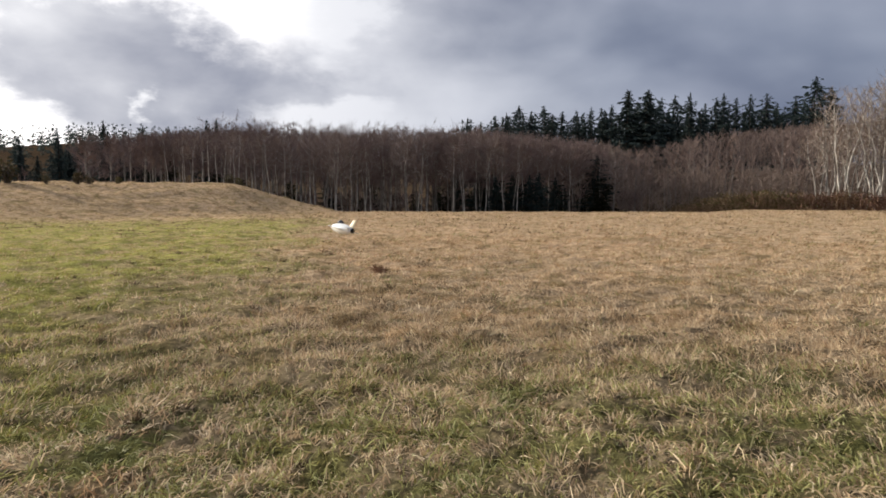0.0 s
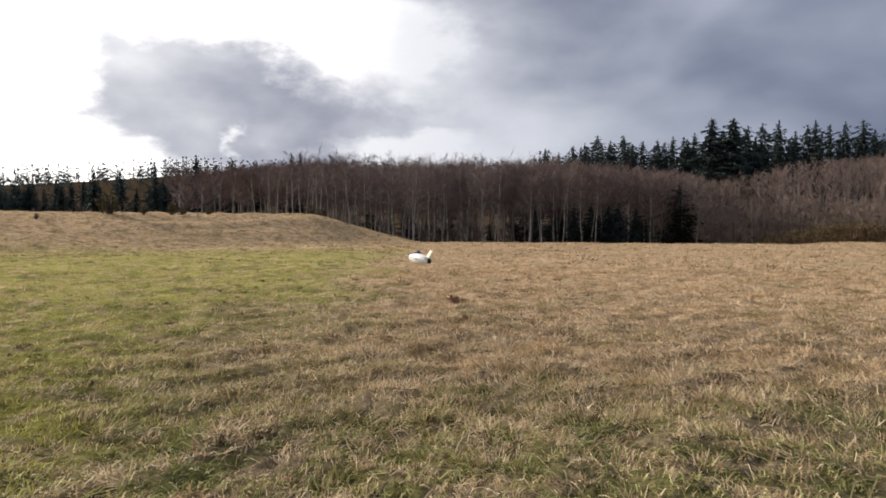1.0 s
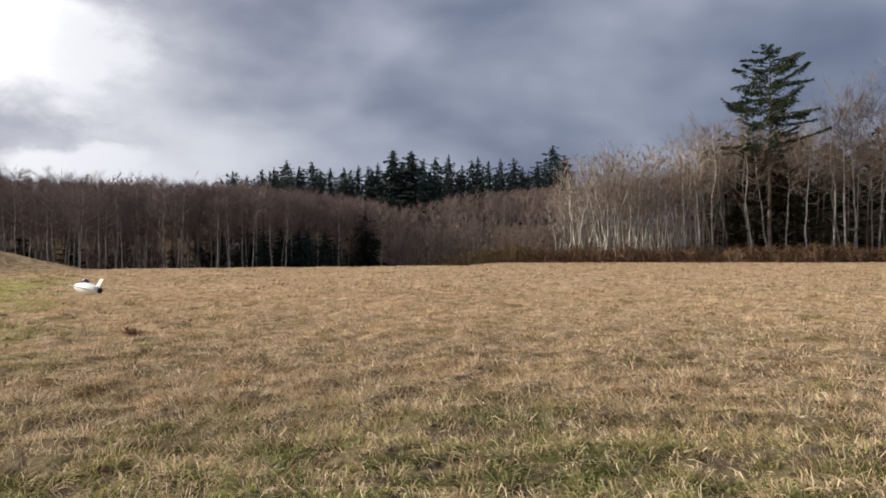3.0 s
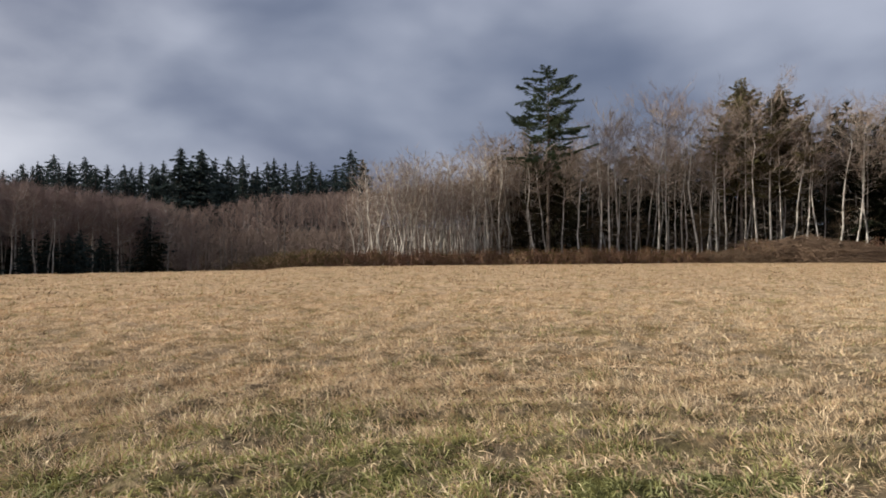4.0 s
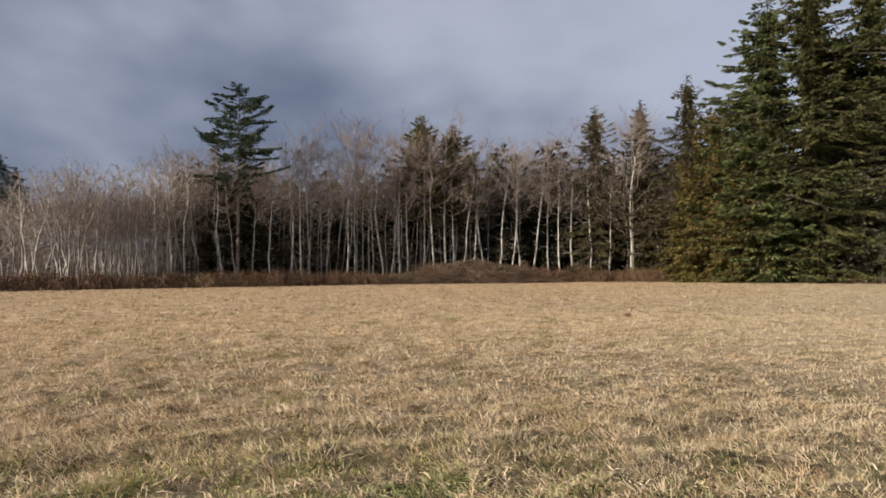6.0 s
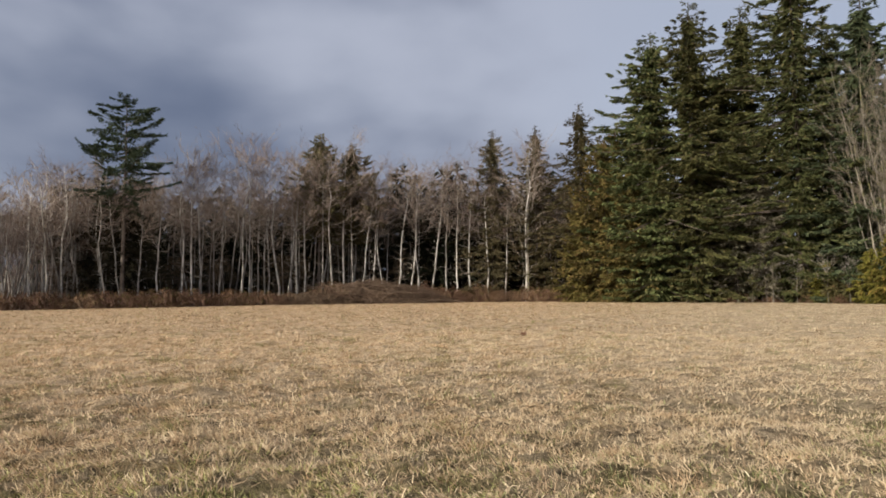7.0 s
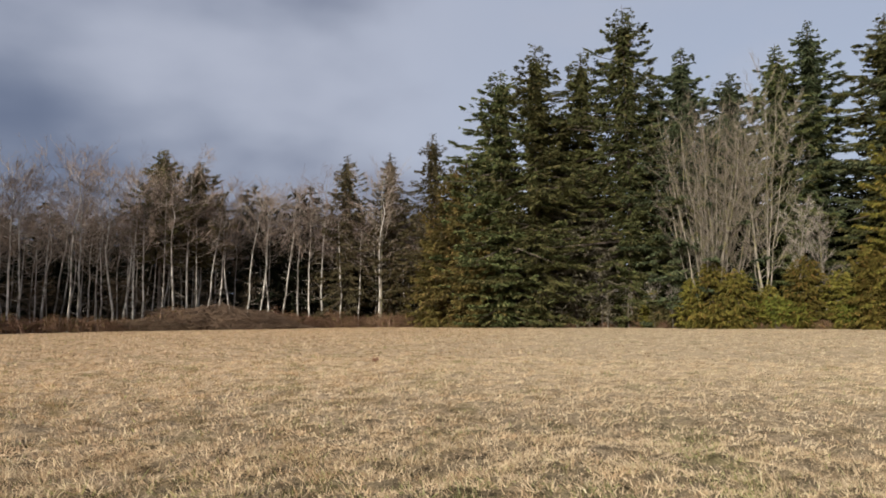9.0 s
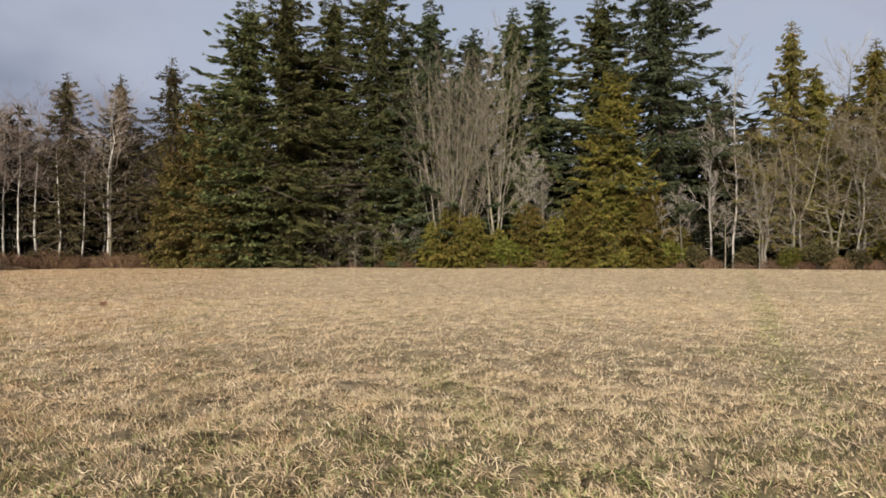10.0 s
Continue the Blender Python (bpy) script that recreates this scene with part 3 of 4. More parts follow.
    tip = np.repeat(foot[None] + [[0, 0, height * 0.975]], 24, 0)
    slivers(needles, tip - [[0, 0, height * 0.03]] * rng.random((24, 1)), rng.normal(size=(24, 3)) * 0.35 + [0, 0, 0.6], np.full(24, size * 0.8), np.full(24, size * 0.2), rng)


def conifer(name, label, seed, height, mat, category="tree", group="", **shape):
    rng = np.random.default_rng(seed)
    needles, wood = Geo(), Geo()
    conifer_geometry(needles, wood, rng, height, **shape)
    t = thing(name, label, category, group)
    part("trunk", wood.mesh("trunk", BARK, False), t)
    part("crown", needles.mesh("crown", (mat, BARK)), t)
    return t


def bush(name, label, seed, mat, size=(1.5, 1.5, 1.4), leaves=900, leaf=0.2, stems=14, lumps=7, category="shrub", group="", stem_mat=None):
    """A rounded, uneven shrub: stems from the ground and leaves in lumps."""
    rng = np.random.default_rng(seed)
    leaf_geo, wood = Geo(), Geo()
    sx, sy, sz = size
    a = rng.random(lumps) * 6.28
    centre = np.stack([np.cos(a) * sx * 0.55 * rng.random(lumps), np.sin(a) * sy * 0.55 * rng.random(lumps), sz * (0.35 + 0.38 * rng.random(lumps))], 1)
    pick = rng.integers(0, lumps, leaves)
    d = unit(rng.normal(size=(leaves, 3)))
    p = centre[pick] + d * (0.55 + 0.45 * rng.random((leaves, 1)) ** 0.5) * np.array([sx * 0.5, sy * 0.5, sz * 0.36])
    p[:, 2] = np.maximum(p[:, 2], 0.04 + 0.1 * rng.random(leaves))
    l = leaf * (0.6 + 0.8 * rng.random(leaves))
    slivers(leaf_geo, p, d + rng.normal(size=(leaves, 3)) * 0.8, l, l * 0.55, rng)
    for i in range(stems):
        end = centre[i % lumps] + rng.normal(size=3) * np.array([sx, sy, sz]) * 0.22
        foot = np.array([end[0] * 0.3, end[1] * 0.3, -0.1])
        mid = (foot + end) / 2 + [0, 0, 0.15 * sz]
        tube(wood, [foot, mid, end], [0.03, 0.02, 0.008], 3)
    t = thing(name, label, category, group)
    part("stem", wood.mesh("stem", stem_mat or BARK), t)
    part("foliage", leaf_geo.mesh("foliage", mat), t)
    return t


def bramble(label, seed, mat, size=(2.2, 1.4, 1.5), canes=60, leaves=1150, leaf=0.11, group="", thick=1.0, cane_mat=None):
    """Arching canes that root at both ends, with withered leaves."""
    rng = np.random.default_rng(seed)
    cane, leaf_geo = Geo(), Geo()
    sx, sy, sz = size
    spots = []
    for i in range(canes):
        a = rng.random() * 6.28
        away = 0.8 * rng.random() ** (1.0 if thick == 1.0 else 0.6)
        foot = np.array([np.cos(a) * sx * away, np.sin(a) * sy * away, -0.05])
        b = rng.random() * 6.28 if thick == 1.0 else rng.integers(2) * math.pi + rng.normal() * 0.45
        reach = np.array([np.cos(b) * sx, np.sin(b) * sy, 0]) * (0.35 + 0.5 * rng.random())
        middle = foot + reach / 2
        edge = max(0.0, 1 - (middle[0] / sx) ** 2 - (middle[1] / sy) ** 2) ** (0.5 if thick == 1.0 else 0.32)
        lumpy = 0.92 + 0.14 * math.sin(middle[0] * 0.9 + 0.6) * math.cos(middle[1] * 0.8) if thick > 1.0 else 1.0
        top = sz * lumpy * (0.55 + 0.5 * rng.random()) * max(0.22, edge)
        k = np.linspace(0, 1, 5)
        path = foot + k[:, None] * reach + np.stack([0 * k, 0 * k, top * 3.6 * k * (1 - k * 0.9)], 1)
        tube(cane, path, np.linspace(0.018, 0.008, 5) * thick, 3)
        spots.append(path[1:])
    spots = np.concatenate(spots)
    p = spots[rng.integers(0, len(spots), leaves)] + rng.normal(size=(leaves, 3)) * np.array([0.22, 0.22, 0.14])
    p[:, 2] = np.maximum(p[:, 2], 0.03)
    l = leaf * (0.6 + 0.8 * rng.random(leaves))
    slivers(leaf_geo, p, rng.normal(size=(leaves, 3)), l, l * 0.7, rng)
    t = thing("bramble_thicket", label, "shrub", group)
    part("tangle", cane.mesh("tangle", cane_mat or CANE), t)
    part("foliage", leaf_geo.mesh("foliage", mat), t)
    return t


def stand(ob, bearing, distance, scale=1.0, turn=0.0, broad=1.0):
    """Set a thing on the ground; broad widens it against its height."""
    x, y, z = place(bearing, distance)
    ob.matrix_basis = pose(x, y, z, 0, 0, turn) @ Matrix.Diagonal((scale * broad, scale * broad, scale, 1))
    return ob


def again(ob, bearing, distance, scale=1.0, turn=0.0, broad=1.0):
    """A copy of a thing, set on the ground elsewhere."""
    return stand(copy_thing(ob, Matrix.Identity(4)), bearing, distance, scale, turn, broad)


# ---- ground ----
def build_ground():
    rad = np.concatenate([[0.0, 0.7, 1.4, 2.0], np.arange(2.3, 11, 0.15), np.geomspace(11.2, 40, 75), np.geomspace(40.7, 130, 70), np.geomspace(134, 4500, 45)])
    a = np.radians(np.concatenate([np.linspace(-65, 155, 340, endpoint=False), np.linspace(155, 295, 40, endpoint=False)]))
    seg = len(a)
    rr, aa = np.meshgrid(rad[1:], a, indexing="ij")
    x, y = (rr * np.sin(aa)).ravel(), (rr * np.cos(aa)).ravel()
    rng = np.random.default_rng(3)
    z = ground_height(x, y) + rng.normal(size=len(x)) * 0.012 * smooth(2.0, 4.5, rr.ravel()) * (rr.ravel() < 60)
    v = np.concatenate([[[0, 0, 0]], np.stack([x, y, z], 1)])
    i, j = np.meshgrid(np.arange(len(rad) - 2), np.arange(seg), indexing="ij")
    a0, a1 = 1 + (i * seg + j).ravel(), 1 + (i * seg + (j + 1) % seg).ravel()
    g = Geo()
    centre = np.stack([np.zeros(seg, int), 1 + (np.arange(seg) + 1) % seg, 1 + np.arange(seg)], 1)
    g.add(v, np.concatenate([centre, np.stack([a0, a1, a1 + seg], 1), np.stack([a0, a1 + seg, a0 + seg], 1)]))
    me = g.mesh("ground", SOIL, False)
    bearing, dist = np.degrees(np.arctan2(v[:, 0], v[:, 1])), np.hypot(v[:, 0], v[:, 1])
    wood = smooth(0, 5, dist - field_edge(bearing) - 1)
    wood = np.where((bearing < -20) & (bearing > -75), smooth(84, 92, dist), wood)
    litter = me.attributes.new("litter", "FLOAT", "POINT")
    litter.data.foreach_set("value", wood.astype(np.float32))
    tagged(new("ground", me), "broad field of dry winter grass with green patches", "field", kind="structure")


build_ground()


# ---- grass ----
def build_grass(name, label, seed, r0, r1, per_m2, per_tuft, length, width, joints, splay, stand_up, mat, first=-62, last=152):
    """Tufts of blades over a ring of the field: per_m2 tufts of per_tuft blades, splay metres wide."""
    rng = np.random.default_rng(seed)
    area = math.pi * (r1 * r1 - r0 * r0) * (last - first) / 360
    tufts = int(area * per_m2)
    r = np.sqrt(r0 * r0 + (r1 * r1 - r0 * r0) * rng.random(tufts))
    a = np.radians(first + (last - first) * rng.random(tufts))
    keep = r < field_edge(np.degrees(a)) + 1.5
    r, a = r[keep], a[keep]
    cx, cy = r * np.sin(a), r * np.cos(a)
    # the thatch lies in waves: tall clumps in some places, a low mat in others
    wave = 0.5 + 0.5 * np.sin(cx * 3.3 + 2.2 * np.sin(cy * 1.3)) * np.sin(cy * 3.9 + 1.9 * np.sin(cx * 1.1))
    wave = wave + (0.6 - wave) * 0.6 * smooth(9.0, -4.0, cy)
    big = (0.55 + 0.9 * rng.random(len(r)) ** 2) * (0.52 + 0.75 * wave)
    big = big * (1 - 0.38 * smooth(2.0, -3.0, cx + 0.13 * cy + 1.5))  # shorter in the green part
    big = big * (1 - 0.28 * smooth(9.0, -5.0, cy))  # and towards the south-east
    n = len(r) * per_tuft
    pick = np.repeat(np.arange(len(r)), per_tuft)
    off = rng.normal(size=(n, 2)) * splay * big[pick][:, None]
    x, y = cx[pick] + off[:, 0], cy[pick] + off[:, 1]
    base = np.stack([x, y, ground_height(x, y) - 0.015], 1)
    lay = 0.9 * np.sin(cx * 0.21 + 1.0) + 1.1 * np.sin(cy * 0.17) + rng.normal(size=len(r)) * 0.9
    spread = off / splay * 0.45
    way = np.stack([spread[:, 0] + 0.5 * np.cos(lay[pick]), spread[:, 1] + 0.5 * np.sin(lay[pick]), stand_up * (0.4 + 0.9 * rng.random(n))], 1) + rng.normal(size=(n, 3)) * 0.25
    way[:, 2] = np.abs(way[:, 2]) + 0.10
    l = length * (0.5 + 0.8 * rng.random(n)) * big[pick]
    w = width * (0.7 + 0.6 * rng.random(n))
    g = Geo()
    bend = None
    if joints:
        bend = np.stack([spread[:, 0] * 2 + np.cos(lay[pick]), spread[:, 1] * 2 + np.sin(lay[pick]), -0.4 - 0.9 * rng.random(n)], 1) + rng.normal(size=(n, 3)) * 0.5
    slivers(g, base, way, l, w, rng, bend)
    tagged(new(name, g.mesh(name, mat)), label, "grass", kind="stuff")


build_grass("near_grass_mat", "low matted thatch of straw and green grass", 11, 2.6, 5.6, 185, 9, 0.145, 0.0095, True, 0.06, 0.45, BLADES)
build_grass("near_grass_sward", "short dense sward of straw and green grass", 17, 5.5, 9.2, 165, 9, 0.130, 0.0115, False, 0.065, 0.45, BLADES)
build_grass("near_grass_clumps", "arching clumps of dry straw-coloured grass", 12, 2.6, 10.0, 5.5, 34, 0.170, 0.0085, True, 0.09, 0.6, BLADES)
build_grass("middle_grass_mat", "low tan thatch across the field", 13, 9.0, 26.0, 76, 4, 0.105, 0.021, False, 0.10, 0.65, MID_BLADES)
build_grass("middle_grass_clumps", "dry tan grass clumps across the field", 14, 9.5, 28.0, 1.8, 16, 0.165, 0.017, False, 0.12, 0.8, MID_BLADES)
build_grass("far_grass", "dry tan grass tufts towards the field edge", 15, 26.0, 104.0, 2.5, 8, 0.14, 0.048, False, 0.22, 0.8, FAR_BLADES)
build_grass("far_tussocks", "brown matted tufts across the dry field", 20, 22.0, 96.0, 0.35, 9, 0.17, 0.045, False, 0.16, 0.7, DULL_STRAW)
build_grass("bank_tufts", "dry tufts in rows on the grass bank", 21, 37.0, 66.0, 1.0, 12, 0.26, 0.035, False, 0.20, 0.8, DULL_STRAW, -62, -9)
build_grass("straw_litter", "loose pale straw stalks lying on the grass", 16, 2.6, 13.0, 1.1, 2, 0.26, 0.008, True, 0.10, 0.3, STALKS)
build_grass("withered_tussocks", "small dark brown withered tussocks in the green grass", 18, 3.2, 20.0, 1.2, 30, 0.15, 0.012, False, 0.06, 0.7, TUSSOCK, -62, 6)
build_grass("underfoot_grass", "trodden short grass of straw and green", 22, 0.0, 2.7, 165, 9, 0.10, 0.0105, False, 0.06, 0.45, BLADES, -180, 180)
build_grass("southern_grass", "short dry grass of the wide field", 23, 2.6, 14.0, 45, 7, 0.12, 0.016, False, 0.08, 0.55, BLADES, 150, 300)
build_grass("scattered_tussocks", "scattered brown tufts in the dry grass", 19, 3.2, 24.0, 0.35, 18, 0.085, 0.012, False, 0.05, 0.7, TUSSOCK, 6, 150)


# ---- trees at the edge of the field: tall firs ----
FIR_LABEL = "tall dark green Douglas fir with ragged drooping boughs"
for i, (bearing, distance, height, wide, mat) in enumerate([
        (86.6, 93, 36.0, 0.135, FIR), (89.6, 91, 38.5, 0.120, MOSSY_FIR), (93.4, 95, 38.6, 0.125, MOSSY_FIR), (96.9, 91, 42.8, 0.125, FIR), (101.3, 89, 35.5, 0.108, BLUE_FIR),
        (104.9, 95, 33.5, 0.088, BLUE_FIR), (108.2, 93, 35.5, 0.085, FIR), (110.5, 96, 39.0, 0.078, BLUE_FIR), (115.4, 92, 36.5, 0.11, MOSSY_FIR), (119.8, 87, 40.5, 0.135, BLUE_FIR),
        (91.7, 99, 32.0, 0.13, FIR), (99.2, 98, 34.0, 0.13, FIR), (85.3, 98, 27.0, 0.14, FIR), (103.2, 98, 28.0, 0.13, FIR)]):
    stand(conifer("douglas_fir", FIR_LABEL, 100 + i, height, mat, group="firs at the field edge", base=0.03 if bearing < 103 else 0.14, width=wide * 2.1, shape=0.62, branches=250, per=340, droop=0.36, rise=0.12, size=0.50, ragged=0.62, hang=0.42, slim=0.40, stray=0.32, spire=0.55, turn_up=0.12, knots=7, loose=0.75, core=2400, core_top=0.93, core_long=1.3, fan=0.36), bearing, distance, turn=i * 70)
for i, (bearing, distance, height) in enumerate([(90.4, 92.6, 18.0), (92.6, 91.4, 21.0), (94.6, 90.4, 15.0)]):
    stand(conifer("hemlock", "half-dead hemlock with greyish bare lower boughs", 121 + i, height, GREY_HEMLOCK, group="hemlocks under the firs", base=0.06, width=0.22, shape=0.6, branches=120, per=90, droop=0.30, rise=0.1, size=0.5, ragged=0.5, hang=0.4, slim=0.26, stray=0.6, core=40), bearing, distance, turn=i * 50)

# ---- the lone old fir with an open crown ----
stand(conifer("open_crowned_fir", "old fir with a sparse flat-topped crown above bare alders", 131, 24.1, PINE, base=0.44, width=0.200, shape=0.40, branches=84, per=340, droop=0.26, rise=0.20, size=0.36, ragged=0.55, hang=0.10, slim=0.34, stray=0.40, turn_up=0.06, loose=1.6, sway=0.20), 44.4, 85)
stand(conifer("young_conifer", "young dark conifer in the shade below the old fir", 132, 13.5, DARK_OLIVE, base=0.05, width=0.26, shape=0.5, branches=130, per=90, droop=0.25, rise=0.2, size=0.42, ragged=0.6, slim=0.34, stray=0.5, core=200, core_long=0.9, core_top=0.85), 43.7, 88)
again(scene.objects["young_conifer"], 45.4, 90, 0.9, 60)
again(scene.objects["young_conifer"], 42.2, 91, 0.8, 140)

# ---- middling conifers ----
for i, (bearing, distance, height, wide, mat) in enumerate([
        (59.2, 98, 24.4, 0.18, SHADY_HEMLOCK), (61.9, 99, 23.2, 0.18, SHADY_HEMLOCK), (73.6, 105, 26.8, 0.20, SHADY_HEMLOCK), (77.2, 106, 27.4, 0.17, OLIVE_FIR),
        (80.8, 100, 29.0, 0.215, OLIVE_FIR), (129.3, 82, 26.8, 0.15, BROWN_CEDAR), (130.9, 83, 21.5, 0.19, CEDAR), (134.6, 82, 23.6, 0.19, CEDAR), (137.5, 84, 26.0, 0.15, OLIVE_FIR), (124.0, 92, 22.0, 0.13, OLIVE_FIR), (126.6, 90, 18.0, 0.22, OLIVE_FIR), (132.6, 90, 20.0, 0.22, BROWN_CEDAR), (136.2, 89, 19.0, 0.22, BROWN_CEDAR)]):
    label = "western red cedar with golden brown-green sprays" if mat in (CEDAR, BROWN_CEDAR) else "olive green hemlock among bare alders"
    stand(conifer("cedar" if mat in (CEDAR, BROWN_CEDAR) else "hemlock", label, 150 + i, height, mat, base=0.40 if bearing < 63 else 0.05, width=wide * 1.35, shape=0.78, branches=230, per=130, droop=0.4, rise=0.15, size=0.44, ragged=0.45, hang=0.6, slim=0.38, stray=0.40, core=1300, core_top=0.94, core_long=1.1, sway=0.22, spire=0.6), bearing, distance, turn=i * 50)

# ---- cedars with golden sprays ----
for i, (bearing, distance, height, wide) in enumerate([(82.8, 96, 22.8, 0.22), (84.6, 94, 15.0, 0.26), (81.0, 98, 13.0, 0.26), (116.4, 82, 23.0, 0.205), (118.9, 81, 9.0, 0.26), (113.8, 81, 8.0, 0.28)]):
    stand(conifer("cedar", "western red cedar with hanging golden-green sprays to the ground", 170 + i, height, CEDAR if bearing > 100 else BROWN_CEDAR, group="cedars", base=0.02, width=wide, shape=0.47, branches=320, per=140, droop=0.50, rise=0.1, size=0.44, ragged=0.60, hang=0.8, slim=0.40, stray=0.45, core=1500, core_top=0.95, core_long=1.0, sway=0.5), bearing, distance, turn=i * 40)

young = conifer("young_cedar", "young yellow-green cedar at the field edge", 181, 6.5, CEDAR, group="young cedars", base=0.02, width=0.34, shape=0.55, branches=120, per=60, droop=0.4, rise=0.15, size=0.5, ragged=0.45, hang=0.9, core=50)
for i, (bearing, s) in enumerate([(109.5, 1.2), (103.1, 1.15), (101.5, 0.9), (104.6, 1.0), (111.6, 0.95), (107.0, 0.75), (105.2, 0.8), (113.2, 0.6), (121.2, 0.75), (102.0, 0.7), (98.4, 0.7)]):
    d = float(field_edge(bearing)) + (0.5 if 101 < bearing < 105 else 3.0)
    stand(young, bearing, d, s) if i == 0 else again(young, bearing, d, s, i * 66)

# ---- shaded conifers that close the wood behind the alders ----
rng = np.random.default_rng(21)
protos = []
for k in range(5):
    protos.append(conifer("shaded_conifer", "conifer behind bare alders, shade put into its near-black colour", 190 + k, 18.0, WOOD_SHADE_FIR, group="conifers inside the wood", base=0.03, width=0.24, shape=0.6, branches=84, per=28, droop=0.3, rise=0.1, size=1.3 if k < 3 else 1.0, ragged=0.4, hang=0.4, slim=0.30 if k < 3 else 0.24, core=150))
spots = []
for bearing in np.arange(40.5, 82, 1.45):
    spots.append((bearing + rng.normal() * 0.4, field_edge(bearing) + 14 + 12 * rng.random(), (0.82 if bearing < 57 else 0.95) * (0.85 + 0.3 * rng.random())))
for bearing in np.arange(42, 80, 2.4):
    spots.append((bearing + rng.normal() * 0.5, field_edge(bearing) + 30 + 12 * rng.random(), (0.95 if bearing < 57 else 1.15) * (0.85 + 0.3 * rng.random())))
for bearing in np.arange(84, 150, 1.9):
    spots.append((bearing + rng.normal() * 0.5, field_edge(bearing) + 13 + 18 * rng.random(), (0.75 if bearing < 120 else 1.05) + 0.35 * rng.random()))
for bearing in np.arange(107.2, 114.5, 1.2):
    spots.append((bearing, field_edge(bearing) + 15 + 4 * rng.random(), 0.85 + 0.3 * rng.random()))
for bearing in np.arange(118, 142, 1.3):
    spots.append((bearing + rng.normal() * 0.4, field_edge(bearing) + 8 + 6 * rng.random(), 0.32 + 0.2 * rng.random()))
for bearing in np.arange(40, 62, 1.6):
    spots.append((bearing + rng.normal() * 0.4, field_edge(bearing) + 46 + 14 * rng.random(), 1.0 + 0.2 * rng.random()))
for bearing in np.arange(66, 84, 1.5):
    spots.append((bearing + rng.normal() * 0.4, field_edge(bearing) + 9 + 8 * rng.random(), 1.0 + 0.25 * rng.random()))
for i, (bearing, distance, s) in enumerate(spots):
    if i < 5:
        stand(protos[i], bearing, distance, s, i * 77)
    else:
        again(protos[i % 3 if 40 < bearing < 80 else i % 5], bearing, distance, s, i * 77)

# ---- bare alders along the edge ----
ALDER_LABEL = "bare alder with a pale grey trunk and fine twigs"
alders = []
for k, (first, limbs, spread, lean) in enumerate([(0.52, 24, 0.225, 0.03), (0.58, 22, 0.21, -0.07), (0.50, 24, 0.235, 0.015), (0.60, 22, 0.215, 0.09), (0.54, 24, 0.23, -0.02), (0.44, 24, 0.215, 0.04)]):
    alders.append(bare_tree(ALDER_LABEL, 300 + k, 20.0, ALDER_BARK, TWIG, stems=((lean, 0.02),), group="bare alders", first=first, limbs=limbs, spread=spread, radius=0.15, subs=8, twigs=9, rise=0.95, twig_width=0.022, twig_long=1.15, stray=0.55, wander=0.008, stout=0.46, snags=18, branch_mat=ALDER_BRANCH))
plan = [(38.3, 82, 14.0), (40.4, 82, 16.5), (43.2, 83, 15.5), (44.3, 82, 16.5), (45.5, 83, 15.0), (46.8, 84, 15.5), (48.6, 86, 19.0), (49.3, 87, 20.0), (50.0, 88, 19), (51.4, 90, 19), (53.1, 87, 22), (53.7, 90, 21), (56.0, 88, 21.5), (56.7, 90, 22),
        (57.4, 93, 20), (58.1, 92, 19), (59.4, 93, 20), (60.3, 93, 21), (62.6, 95, 21), (64.4, 96, 19), (66.6, 97, 20), (70.6, 99, 19), (61.2, 93, 24), (61.9, 95, 18), (63.6, 96, 19), (65.7, 96, 20.5), (67.4, 98, 20), (68.4, 98, 22), (69.7, 99, 19), (71.6, 98, 23.5), (73.2, 100, 21), (74.6, 101, 17), (76.3, 99, 24.5)]
for i, (bearing, distance, height) in enumerate(plan):
    s = 0.93 * height / 20.0
    distance = max(distance, float(field_edge(bearing)) + 3.5)
    if i < 6:
        stand(alders[i], bearing, distance, s, i * 55)
    else:
        again(alders[(i * 5 + i // 6) % 6], bearing, distance, s, i * 97)
for i in range(92):
    bearing = 33 + 47 * (i + rng.random()) / 92
    tall = np.interp(bearing, [33, 40, 46, 54, 66, 80], [9, 13, 15.5, 17.5, 17, 18])
    again(alders[int(rng.integers(6))], bearing, field_edge(bearing) + 6 + 10 * rng.random(), tall * (0.75 + 0.3 * rng.random()) / 20.0, i * 61)

# ---- pale thin alders where the hedge bends ----
pale = [bare_tree("slender bare alder sapling with a whitish stem", 330 + k, 11.0, SAPLING_BARK, TWIG, stems=(((0.12, 0.0), (-0.15, 0.03)), ((0.05, 0.02),), ((-0.10, 0.0), (0.03, 0.05)), ((0.2, 0.0), (-0.05, 0.02), (-0.22, 0.0)))[k], name="alder_sapling", group="alder saplings", branch_mat=ALDER_BRANCH, first=0.40, limbs=16, spread=0.17, radius=0.088, subs=5, twigs=4, twig_width=0.022, rise=1.0, stout=0.55, wander=0.012, snags=5) for k in range(4)]
for i in range(46):
    bearing = 28.3 + 15.7 * (i + rng.random()) / 46
    tall = np.interp(bearing, [27, 29.5, 32, 38, 41, 45], [8.5, 12.0, 13.5, 15, 15.5, 13.5]) * (0.72 + 0.33 * rng.random())
    spot = (bearing, field_edge(bearing) + 2.5 + 11 * rng.random(), tall / 11.0, i * 47)
    stand(pale[i], *spot) if i < 4 else again(pale[i % 4], *spot)

again(pale[3], 32.7, field_edge(32.7) + 2.5, 1.1, 150)
again(pale[0], 35.4, field_edge(35.4) + 2.5, 0.95, 20)
